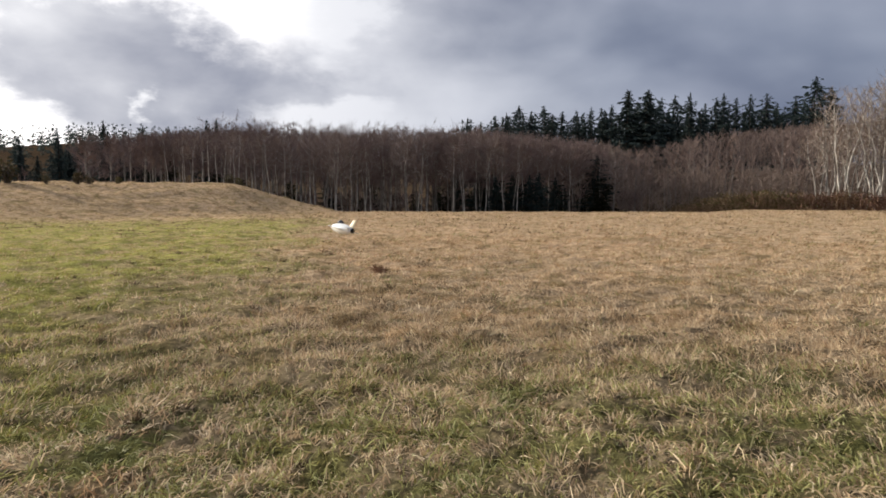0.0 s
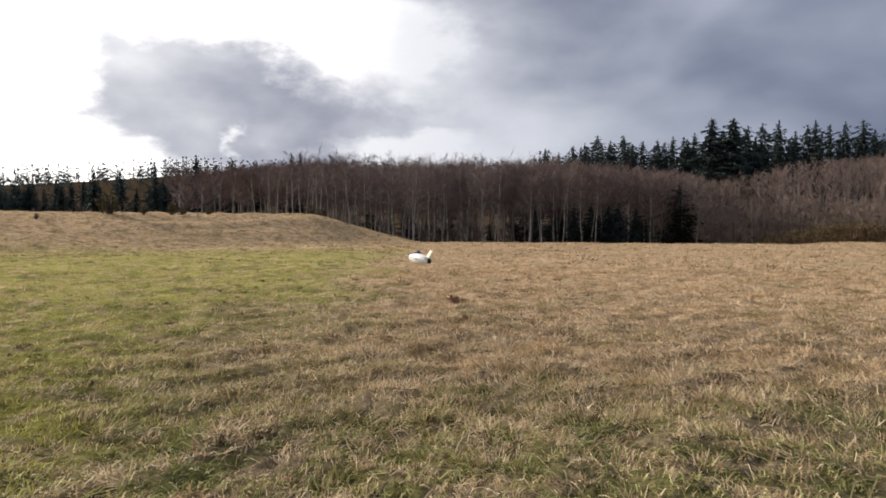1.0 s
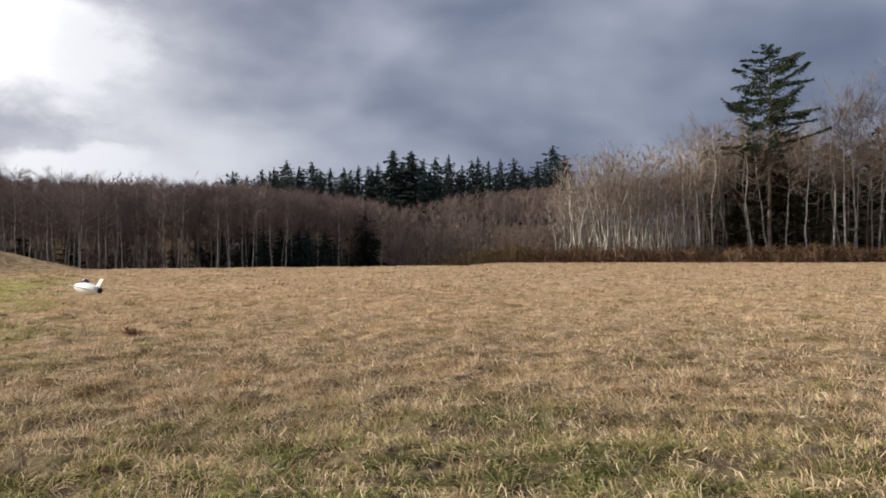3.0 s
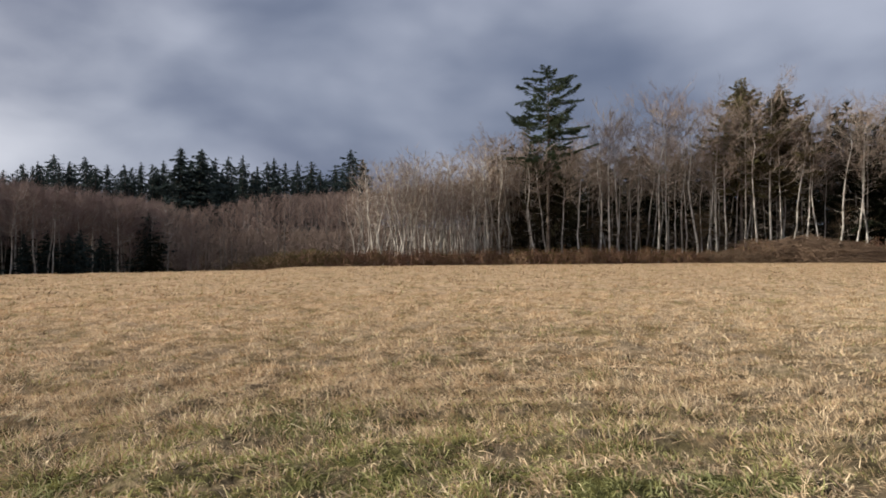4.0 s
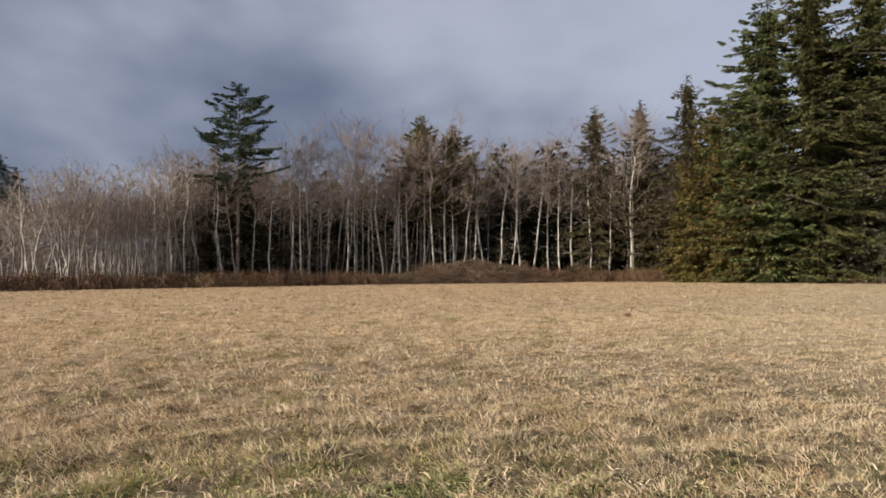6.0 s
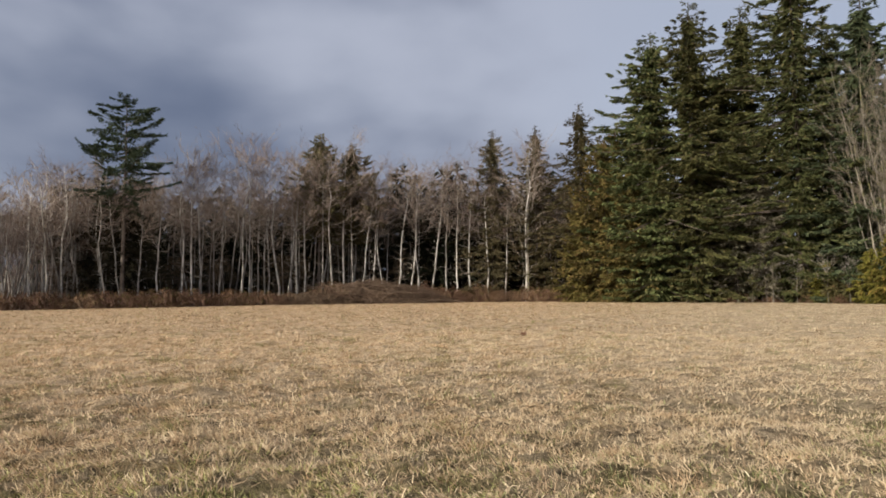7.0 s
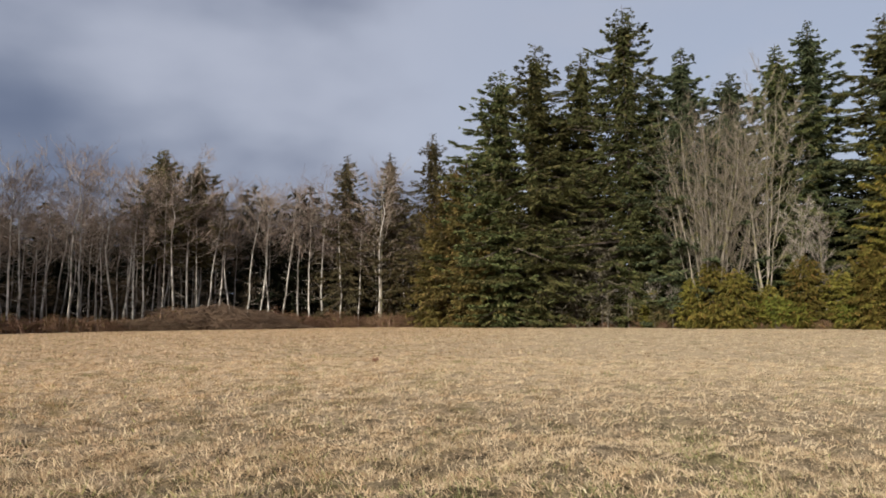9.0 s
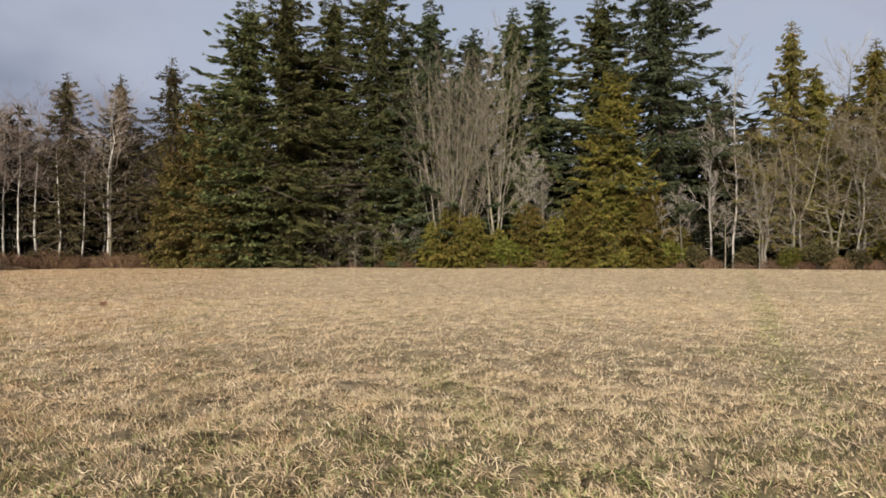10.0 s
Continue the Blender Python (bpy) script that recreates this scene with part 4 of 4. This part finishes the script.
again(pale[2], 37.0, field_edge(37.0) + 2.5, 0.8, 70)

# ---- maple and other leafless trees by the firs ----
broom = [(0.27 * math.sin(i * 2.4) * math.sqrt(i / 32) + 0.02, 0.16 * math.cos(i * 2.4) * math.sqrt(i / 32)) for i in range(32)]
stand(bare_tree("many-stemmed bare maple with grey rising branches", 350, 28.0, MAPLE_BARK, MAPLE_TWIG, stems=broom, name="bare_maple", first=0.22, limbs=14, spread=0.13, radius=0.062, subs=5, twigs=6, rise=1.3, twig_width=0.020, twig_long=1.2, curve=0.72, stray=0.36, stout=0.50, wander=0.009), 102.9, 84, turn=-103)
stand(bare_tree("tall bare maple with light grey branches", 351, 29.0, MAPLE_BARK, MAPLE_TWIG, stems=((0.04, 0.0), (-0.04, 0.03), (0.09, -0.03), (-0.09, 0.0), (0.14, 0.02), (-0.01, 0.06)), name="bare_maple", first=0.25, limbs=22, spread=0.13, radius=0.085, subs=6, twigs=6, rise=1.4, twig_width=0.024, twig_long=1.2, curve=0.8, stray=0.36, stout=0.48), 106.6, 85, turn=-106)
for i, (bearing, distance, height, mat, spread, first) in enumerate([
        (76.4, 97, 24.0, TWIG, 0.13, 0.2), (80.3, 96, 14.0, TWIG, 0.15, 0.1), (125.2, 83, 26.0, PALE_TWIG, 0.09, 0.2), (123.6, 82, 17.0, PALE_TWIG, 0.12, 0.25), (127.4, 80, 15.0, MOSSY_TWIG, 0.22, 0.2),
        (129.4, 78, 15.5, MOSSY_TWIG, 0.2, 0.12), (131.7, 78, 16.0, MOSSY_TWIG, 0.2, 0.12), (133.6, 77, 15.0, MOSSY_TWIG, 0.26, 0.15), (136.4, 77, 17.0, MOSSY_TWIG, 0.25, 0.2), (109.3, 84, 14.0, PALE_TWIG, 0.13, 0.3), (110.8, 84, 12.0, PALE_TWIG, 0.15, 0.25), (132.6, 86, 24.0, PALE_TWIG, 0.14, 0.3)]):
    mossy = mat is MOSSY_TWIG
    distance = max(distance, float(field_edge(bearing)) + 2.5)
    label = "broad mossy bare tree with crooked limbs" if mossy else "slim bare tree with light bark and upright twigs"
    stand(bare_tree(label, 360 + i, height, FRONT_BARK if 121 < bearing < 126 else MAPLE_BARK, mat, stems=((0.03, 0), (-0.12 - 0.03 * (i % 3), 0.06), (0.10 + 0.04 * (i % 2), -0.05), (0.02, 0.14))[:2 + i % 3] if mossy else ((0.015, 0.01),), name="bare_tree", group="leafless trees by the firs", first=first, limbs=24 if mossy else 34, spread=spread, radius=0.12, stout=0.55 if mossy else 0.40, snags=8 if mossy else 3, subs=6 if mossy else 7, twigs=6, rise=0.75 if mossy else 1.3, twig_width=0.022, wander=0.016 if mossy else 0.006, stray=0.7 if mossy else 0.42), bearing, distance, turn=i * 80)
thin = bare_tree("thin leafless sapling in front of dark firs", 380, 6.5, MAPLE_BARK, PALE_TWIG, name="bare_sapling", group="saplings under the firs", first=0.3, limbs=18, spread=0.18, radius=0.055, subs=5, twigs=6)
for i, (bearing, s) in enumerate([(87.2, 1.0), (88.0, 1.15), (89.1, 0.95), (93.6, 1.0), (95.0, 1.2), (96.6, 0.8), (115.0, 0.9), (119.7, 1.25), (121.4, 1.4), (124.6, 1.1), (127.0, 1.3), (98.6, 1.0), (100.0, 0.8)]):
    d = float(field_edge(bearing)) + 1.2
    stand(thin, bearing, d, s) if i == 0 else again(thin, bearing, d, s, i * 63)

# ---- evergreen shrubs under the firs ----
shrubs = [bush("evergreen_shrub", "rounded yellow-green evergreen shrub at the field edge", 400 + k, SHRUB, (2.3, 2.0, 3.0), 1700, 0.34, group="evergreen shrubs") for k in range(3)]
olive = [bush("evergreen_shrub", "dull olive shrub under the trees", 410 + k, OLIVE_FIR, (2.2, 2.0, 2.6), 1500, 0.34, group="evergreen shrubs") for k in range(2)]
spots = [(102.6, 0.6, 0.95, 0), (101.0, 0.9, 1.0, 1), (104.1, 0.7, 0.8, 0), (105.4, 2.0, 1.2, 0), (107.5, 2.0, 1.1, 0), (108.4, 2.4, 1.2, 0), (112.6, 2.0, 1.1, 0), (103.6, 4.0, 1.0, 1), (114.4, 2.0, 0.8, 0), (118.5, 2.0, 1.1, 0), (121.0, 2.0, 1.0, 0), (99.5, 3.0, 1.3, 1), (101.6, 3.5, 1.2, 1), (97.0, 3.5, 1.1, 1), (94.4, 3.0, 1.2, 1), (91.4, 3.2, 1.1, 1),
         (87.5, 3.0, 1.4, 1), (85.0, 2.2, 1.3, 1), (122.6, 2.6, 0.9, 1), (129.0, 2.0, 0.7, 0), (131.0, 2.2, 0.9, 1), (133.4, 2.0, 0.8, 1), (126.0, 2.5, 0.8, 1), (109.0, 4.0, 1.5, 1), (116.6, 1.5, 0.7, 0), (136.0, 2.0, 1.0, 1), (82.0, 3.0, 1.1, 1), (79.4, 4.0, 1.0, 1)]
used = {0: 0, 1: 0}
for i, (bearing, back, s, kind) in enumerate(spots):
    pool = (shrubs, olive)[kind]
    d = float(field_edge(bearing)) + back
    stand(pool[used[kind]], bearing, d, s, i * 50) if used[kind] < len(pool) else again(pool[i % len(pool)], bearing, d, s, i * 50)
    used[kind] += 1

# ---- brambles along the hedge line ----
brambles = [bramble("low thicket of rusty brown bramble canes", 430 + k, RUST if k < 3 else BRAMBLE_GREEN, group="brambles along the field edge") for k in range(5)]
count = 0
for bearing in np.concatenate([np.arange(11.5, 83, 1.05), np.arange(84, 140, 2.2)]):
    kind = 3 + count % 2 if bearing < 27 else (count % 5 if bearing > 100 else count % 3)
    s = (1.15 if bearing < 82 else 0.7) * (0.8 + 0.45 * rng.random())
    d = float(field_edge(bearing)) + 1.2 + 1.2 * rng.random()
    if count < 5:
        stand(brambles[count], bearing, d, s, count * 33)
    else:
        again(brambles[kind], bearing, d, s, count * 33)
    count += 1
heap = bramble("tall heap of grey-brown tangled bramble canes", 440, RUST, (9.6, 4.2, 3.5), 760, 900, 0.13, group="brambles along the field edge", thick=2.3, cane_mat=GREY_CANE)
stand(heap, 63.0, 95, 1.0, -63)
again(heap, 58.4, 92, 0.50, -50)
for i, (bearing, s) in enumerate([(67.6, 1.9), (69.0, 1.6), (70.4, 1.3), (72.6, 1.7), (73.9, 1.2), (76.6, 1.6), (60.0, 1.9), (78.4, 1.3)]):
    again(brambles[i % 3], bearing, float(field_edge(bearing)) + 2.0, s, i * 50)

# ---- alder grove in the dip ----
GROVE_LABEL = "slim bare alder of a dense grove, brown twigs"
grove = [bare_tree(GROVE_LABEL, 460 + k, 14.0, FRONT_BARK, RED_TWIG, stems=((0.03 * (k - 1.5), 0.01),), group="front row of the alder grove", first=0.58, limbs=20, spread=0.19, radius=0.13, subs=7, twigs=10, twig_width=0.027, twig_long=1.2, rise=0.8) for k in range(4)]
for i in range(74):
    bearing = -22 + 36 * (i + rng.random()) / 74
    d = 72 + 16 * rng.random() + max(0, bearing) * 0.9
    gz = place(bearing, d)[2]
    tall = (EYE + d * math.tan(radians(np.interp(bearing, [-25, -17, 2, 8, 14], [4.5, 5.1, 5.1, 4.5, 3.7]))) - gz) * (0.90 + 0.08 * rng.random())
    spot = (bearing, d, tall / 14.0, i * 67)
    stand(grove[i], *spot) if i < 4 else again(grove[i % 4], *spot)


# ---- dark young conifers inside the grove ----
# Copies in the shade colour, added to darken the gaps between stems.
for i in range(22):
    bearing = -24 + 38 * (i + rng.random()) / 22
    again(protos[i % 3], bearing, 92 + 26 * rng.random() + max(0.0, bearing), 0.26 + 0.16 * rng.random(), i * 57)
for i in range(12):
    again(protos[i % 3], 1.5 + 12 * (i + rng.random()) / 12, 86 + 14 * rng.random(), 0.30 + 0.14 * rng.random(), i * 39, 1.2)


def far_wood(name, label, seed, count, first, last, near, deep, line, bark, twig_mat, shape, least=6.0, from_edge=False):
    """Leafless wood that nobody could count: stems and twigs of many trees."""
    r = np.random.default_rng(seed)
    wood, twig = Geo(), Geo()
    for i in range(count):
        b = first + (last - first) * r.random()
        d = near + deep * r.random() + (float(field_edge(b)) if from_edge else 0.0)
        x, y, z = place(b, d)
        top = EYE + d * math.tan(radians(np.interp(b, line[0], line[1])))
        h = float(np.clip((top - z) * (0.90 + 0.10 * r.random()), least, 19.0))
        bare_stem(wood, twig, r, (x, y, z - 0.3), h, (r.normal() * 0.03, r.normal() * 0.03), **shape)
    t = tagged(new(name), label, "woodland", kind="stuff")
    part("trunk", wood.mesh("trunk", bark), t)
    part("crown", twig.mesh("crown", twig_mat), t)


SPARSE = dict(rise=0.8, twig_long=1.2, first=0.42, limbs=14, spread=0.21, subs=6, twigs=8, radius=0.09, twig_width=0.037, distant=True)
far_wood("grove_wood", "dense brown leafless alder wood in the dip", 500, 280, -27.5, 13, 84, 60, ([-38, -30, -25, -17, 2, 8, 14], [2.2, 3.3, 4.4, 5.1, 5.2, 4.6, 3.9]), GROVE_BARK, RED_TWIG, SPARSE)
far_wood("hillside_wood", "grey-brown leafless wood on the hillside", 501, 380, 3, 42, 90, 142, ([4, 13, 14.5, 17, 21, 29, 42], [4.5, 4.0, 3.6, 3.7, 4.6, 5.1, 6.0]), HILL_BARK, HILL_TWIG, dict(SPARSE, first=0.30, spread=0.17, rise=1.25, subs=5, twigs=8, twig_width=0.042, stray=0.4))
far_wood("ridge_wood", "a few taller leafless trees above the grove", 502, 26, -19, -3, 140, 25, ([-19, -12, -3], [6.3, 6.7, 6.0]), GROVE_BARK, RED_TWIG, dict(SPARSE, first=0.5, spread=0.17, radius=0.05, rise=0.6, twig_width=0.026))

far_wood("grove_undergrowth", "dark tangled undergrowth between the alder stems", 503, 170, -38, 16, 92, 40, ([-30, 0, 16], [0.4, 0.2, 0.2]), BARK, RED_TWIG, dict(first=0.05, limbs=7, spread=0.4, subs=4, twigs=6, radius=0.04, twig_width=0.10, distant=True), least=3.0)

far_wood("hillside_undergrowth", "low grey-brown brush under the hillside trees", 505, 190, 11, 43, 12, 40, ([11, 43], [1.6, 2.4]), BARK, HILL_TWIG, dict(first=0.06, limbs=11, spread=0.32, subs=5, twigs=6, radius=0.03, rise=0.9, twig_width=0.036, twig_long=1.1, distant=True), least=2.6, from_edge=True)
far_wood("wood_undergrowth", "brown leafless undergrowth and dead boughs between the alders", 504, 85, 40, 80, 5, 12, ([40, 46, 60, 80], [2.6, 3.0, 3.4, 4.2]), BARK, UNDER_TWIG, dict(first=0.08, limbs=12, spread=0.24, subs=5, twigs=6, radius=0.05, rise=0.35, twig_width=0.026, twig_long=1.2, stray=0.6, distant=True), least=3.0, from_edge=True)

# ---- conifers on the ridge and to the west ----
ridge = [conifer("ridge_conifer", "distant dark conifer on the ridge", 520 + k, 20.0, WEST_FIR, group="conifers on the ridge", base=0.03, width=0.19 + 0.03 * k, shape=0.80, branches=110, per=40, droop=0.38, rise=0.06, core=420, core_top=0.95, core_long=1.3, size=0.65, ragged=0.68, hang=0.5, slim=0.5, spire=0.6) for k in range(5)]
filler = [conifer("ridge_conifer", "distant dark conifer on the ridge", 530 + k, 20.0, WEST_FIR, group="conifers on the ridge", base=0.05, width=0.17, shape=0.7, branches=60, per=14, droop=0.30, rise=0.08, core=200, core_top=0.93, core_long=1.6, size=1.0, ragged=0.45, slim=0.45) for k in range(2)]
stand(filler[0], 24.4, 262, 1.1)
stand(filler[1], 10.2, 262, 1.0)
tops = [(2.0, 6.3), (3.1, 6.0), (4.3, 6.5), (5.2, 6.7), (6.2, 7.25), (7.2, 6.8), (8.2, 7.2), (8.9, 6.5), (9.7, 6.7), (10.9, 6.5), (12.0, 7.0), (12.8, 6.9), (13.6, 7.2), (14.8, 8.3), (15.6, 7.3), (16.4, 8.2), (17.4, 7.6), (18.4, 7.7), (19.5, 7.85), (20.6, 7.0),
        (21.4, 7.4), (21.9, 7.7), (22.8, 7.3), (23.8, 7.5), (24.9, 7.5), (25.6, 6.8), (26.8, 7.1), (27.4, 7.0), (28.1, 8.5), (29.1, 7.7)]
count = 0
for bearing, top in tops:
    d = 225 + 40 * rng.random()
    z = place(bearing, d)[2]
    spot = (bearing, d, (EYE + d * math.tan(radians(top)) - z) / 20.0, count * 71)
    broad = 0.72 + 0.9 * rng.random()
    stand(ridge[count], *spot, broad) if count < 5 else again(ridge[(count * 3 + count // 5) % 5], *spot, broad)
    count += 1
for i in range(96):
    bearing = 1 + 27 * rng.random()
    d = 235 + 60 * rng.random()
    z = place(bearing, d)[2]
    again(filler[i % 2], bearing, d, (EYE + d * math.tan(radians(np.interp(bearing, [1, 8, 16, 34], [5.2, 6.1, 6.0, 5.8]) + 0.8 * rng.random() ** 2)) - z) / 20.0, i * 31)
for bearing, d, top in [(12.5, 88, 3.2), (21.9, 150, 5.1), (20.6, 155, 4.8), (18.1, 150, 5.2), (4.3, 80, 1.5), (5.8, 81, 1.85), (7.1, 82, 1.6), (7.9, 81, 1.85), (9.2, 83, 1.4), (14.9, 150, 8.2), (16.3, 152, 8.1), (3.0, 92, 2.0), (-9.5, 96, 1.5), (1.2, 98, 1.7)]:
    z = place(bearing, d)[2]
    again(ridge[int(d) % 5], bearing, d, (EYE + d * math.tan(radians(top)) - z) / 20.0, d, 1.75 if d > 140 else 1.4)
spires = [conifer("western_conifer", "dark conifer behind the grass bank, bluish haze in its colour", 590 + k, 20.0, WEST_FIR, group="conifers behind the bank", base=0.03, width=0.18 + 0.02 * k, shape=0.9, branches=130, per=26, droop=0.35, rise=0.06, core=500, core_top=0.95, core_long=1.4, size=0.65, ragged=0.5, hang=0.45, slim=0.5, spire=0.7) for k in range(3)]
west = [(-44.4, 3.1), (-42.4, 3.45), (-41.0, 3.2), (-39.3, 3.7), (-37.4, 3.4), (-35.7, 3.6), (-33.3, 4.4), (-31.5, 4.15), (-29.1, 4.8), (-27.6, 4.3), (-26.1, 5.5), (-23.4, 5.2), (-21.5, 5.0), (-18.8, 5.85), (-18.1, 5.8), (-46.5, 3.2), (-48.5, 3.4), (-51, 3.6)]
for i, (bearing, top) in enumerate(west):
    d = 118 + 22 * rng.random()
    z = place(bearing, d)[2]
    spot = (bearing, d, (EYE + d * math.tan(radians(top)) - z) / 20.0, i * 41)
    stand(spires[i], *spot) if i < 3 else again(spires[i % 3], *spot)
for i in range(90):
    bearing = -54 + 32 * rng.random()
    d = 126 + 60 * rng.random()
    z = place(bearing, d)[2]
    again(spires[i % 3], bearing, d, (EYE + d * math.tan(radians(np.interp(bearing, [-54, -44, -30, -22], [2.9, 2.9, 3.4, 3.9]) * (0.8 + 0.25 * rng.random()))) - z) / 20.0, i * 29, 1.35)


def far_forest():
    """Conifer forest on the distant hill."""
    r = np.random.default_rng(540)
    g, w = Geo(), Geo()
    for i in range(900):
        b, d = -64 + 68 * r.random(), 470 + 400 * r.random() ** 0.7
        x, y, z = place(b, d)
        conifer_geometry(g, w, r, 12 + 6 * r.random(), width=0.26, branches=10, per=6, size=2.4, core=14, foot=(x, y, z))
    t = tagged(new("hill_forest"), "distant conifer forest on a low hill", "woodland", kind="stuff")
    part("trunk", w.mesh("trunk", BARK), t)
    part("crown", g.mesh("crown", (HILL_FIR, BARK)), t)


far_forest()

# ---- small growth on the bank ----
scrub = bush("bank_shrub", "small scraggly shrub on the crest of the bank", 560, OLIVE_FIR, (0.75, 0.7, 1.35), 300, 0.17, 26, 9, group="shrubs on the bank", stem_mat=BARK)
for i, (bearing, d, s) in enumerate([(-32.3, 60, 1.35), (-29.9, 60, 0.55), (-27.9, 61, 0.75), (-27.2, 61.5, 0.6), (-25.2, 62, 0.55), (-17.2, 64, 0.75), (-16.5, 65, 0.6), (-12.6, 67, 0.5), (-11.2, 68, 0.5), (-37.0, 56, 0.35)]):
    stand(scrub, bearing, d, s) if i == 0 else again(scrub, bearing, d, s, i * 70)


# ---- withered weeds in the field ----
weed = bush("withered_weed", "clump of withered rust-brown weeds in the grass", 570, WEED, (0.26, 0.26, 0.16), 110, 0.08, 7, 3, group="weeds in the field")
for i, (bearing, d, s) in enumerate([(-5.3, 14.2, 1.0), (76.0, 23.4, 0.8)]):
    stand(weed, bearing, d, s) if i == 0 else again(weed, bearing, d, s, i * 70)


# ---- dark holes and a stone in the green grass ----
def earth_patch(x, y, long, wide, turn, seed):
    """A low uneven patch whose dark colour stands for a hole in the grass."""
    r = np.random.default_rng(seed)
    g = Geo()
    rings, k = 6, 18
    a = np.arange(k) * 2 * math.pi / k
    edge = 1 + 0.28 * np.sin(a * 3 + seed) + r.normal(size=k) * 0.10
    v = [[0, 0, 0.02]]
    for i in range(1, rings + 1):
        s = i / rings
        px, py = s * edge * np.cos(a) * long, s * edge * np.sin(a) * wide
        v += np.stack([px, py, 0.02 * (1 - s ** 2) - 0.03 * s ** 4 + r.normal(size=k) * 0.008], 1).tolist()
    f = [(0, 1 + j, 1 + (j + 1) % k) for j in range(k)]
    for i in range(rings - 1):
        for j in range(k):
            p, q = 1 + i * k + j, 1 + i * k + (j + 1) % k
            f += [(p, p + k, q + k), (p, q + k, q)]
    g.add(v, f)
    ob = tagged(new("earth_patch", g.mesh("earth_patch", HOLE_DARK)), "low dark patch standing for a hole in green grass", "bare earth", "bare patches")
    ob.matrix_basis = pose(x, y, float(ground_height(x, y)) - 0.008, 0, 0, turn)


for i, (x, y, long, wide, turn) in enumerate([(-4.62, 5.35, 0.55, 0.17, 35), (-4.70, 6.62, 0.22, 0.10, 20), (-3.75, 5.76, 0.26, 0.08, 38), (-2.17, 4.39, 0.18, 0.08, 30)]):
    earth_patch(x, y, long, wide, turn, 600 + i)
g = Geo()
p = np.stack([np.linspace(-0.05, 0.05, 5), 0 * np.arange(5), 0.004 * np.arange(5)], 1)
tube(g, p, np.array([0.003, 0.015, 0.02, 0.015, 0.003]), 8)
stone = tagged(new("field_stone", g.mesh("field_stone", paint_material("pale_stone", (0.62, 0.60, 0.54), 0.9), False)), "small pale stone lying on a dark patch", "stone")
stone.matrix_basis = pose(-4.72, 5.30, float(ground_height(-4.72, 5.30)) + 0.022, 0, 0, 40)


# ---- model aeroplane, low over the field ----
def lathe(profile, k=20):
    """Round body along x from (x, radius) pairs."""
    g = Geo()
    p = np.array([[x, 0, 0] for x, r in profile], float)
    tube(g, p, np.array([r for x, r in profile]), k)
    return g


def fin(root, tip, sweep, span, thick, up=False):
    """A tapered flying surface with a rounded section: root and tip chords, sweep back, span along y (or z)."""
    g = Geo()
    sec = [(0.0, 0.0), (0.06, 0.6), (0.3, 1.0), (0.7, 0.55), (1.0, 0.04), (0.7, -0.55), (0.3, -1.0), (0.06, -0.6)]
    rings = []
    for s in (0.0, 0.5, 0.94, 1.0):
        chord = root + (tip - root) * s
        t = thick * (1 - 0.5 * s) * (0.35 if s == 1.0 else 1.0)
        ring = [(-sweep * s - c * chord, 0, h * t) for c, h in sec]
        rings.append([(x, span * s, z) if not up else (x, z, span * s) for x, y, z in ring])
    v = np.array(rings).reshape(-1, 3)
    f = []
    for i in range(3):
        for j in range(8):
            a, b = i * 8 + j, i * 8 + (j + 1) % 8
            f += [(a, b, b + 8), (a, b + 8, a + 8)]
    f += [(24, 24 + j, 24 + j + 1) for j in range(1, 7)]
    g.add(v, f)
    return g


def aeroplane():
    white = paint_material("white_foam_paint", (0.82, 0.82, 0.80), 0.4)
    black = paint_material("dark_canopy_paint", (0.03, 0.03, 0.035), 0.2)
    cream = paint_material("cream_paint", (0.80, 0.72, 0.52), 0.45)
    t = thing("model_aeroplane", "white model jet with dark canopy, flying low over the grass", "model aeroplane")
    body = part("fuselage", lathe([(0.56, 0.0), (0.54, 0.03), (0.46, 0.085), (0.30, 0.135), (0.10, 0.165), (-0.12, 0.16), (-0.34, 0.12), (-0.46, 0.08), (-0.46, 0.068), (-0.36, 0.05), (-0.36, 0.0)]).mesh("fuselage", white, False), t)
    part("nozzle", lathe([(-0.44, 0.081), (-0.50, 0.072), (-0.50, 0.062), (-0.40, 0.05), (-0.39, 0.0)]).mesh("nozzle", black, False), body, "black exhaust nozzle")
    g = Geo()
    k = np.linspace(0, 1, 9)
    tube(g, np.stack([0.34 - 0.34 * k, 0 * k, 0.125 + 0.08 * np.sin(k * 3.1) ** 0.7], 1), 0.058 * np.sin(k * 3.1) ** 0.6 + 0.001, 14)
    part("canopy", g.mesh("canopy", black, False), t, "dark glossy canopy")
    for side in (1, -1):
        w = part("wing", fin(0.34, 0.2, 0.12, 0.52, 0.018).mesh("wing", white, False), t)
        w.matrix_basis = pose(0.14, 0.09 * side, -0.02) @ Matrix.Diagonal((1, side, 1, 1))
        s = part("tailplane", fin(0.18, 0.11, 0.08, 0.22, 0.01).mesh("tailplane", white, False), t)
        s.matrix_basis = pose(-0.26, 0.05 * side, 0.06) @ Matrix.Diagonal((1, side, 1, 1))
    tail = part("tail_fin", fin(0.26, 0.15, 0.16, 0.27, 0.012, True).mesh("tail_fin", cream, False), t, "cream tail fin")
    tail.matrix_basis = pose(-0.24, 0, 0.07)
    x, y, z = place(-8.35, 22.0)
    t.matrix_basis = pose(x, y, 0.50, 14, -6, 138)
    return t


aeroplane()
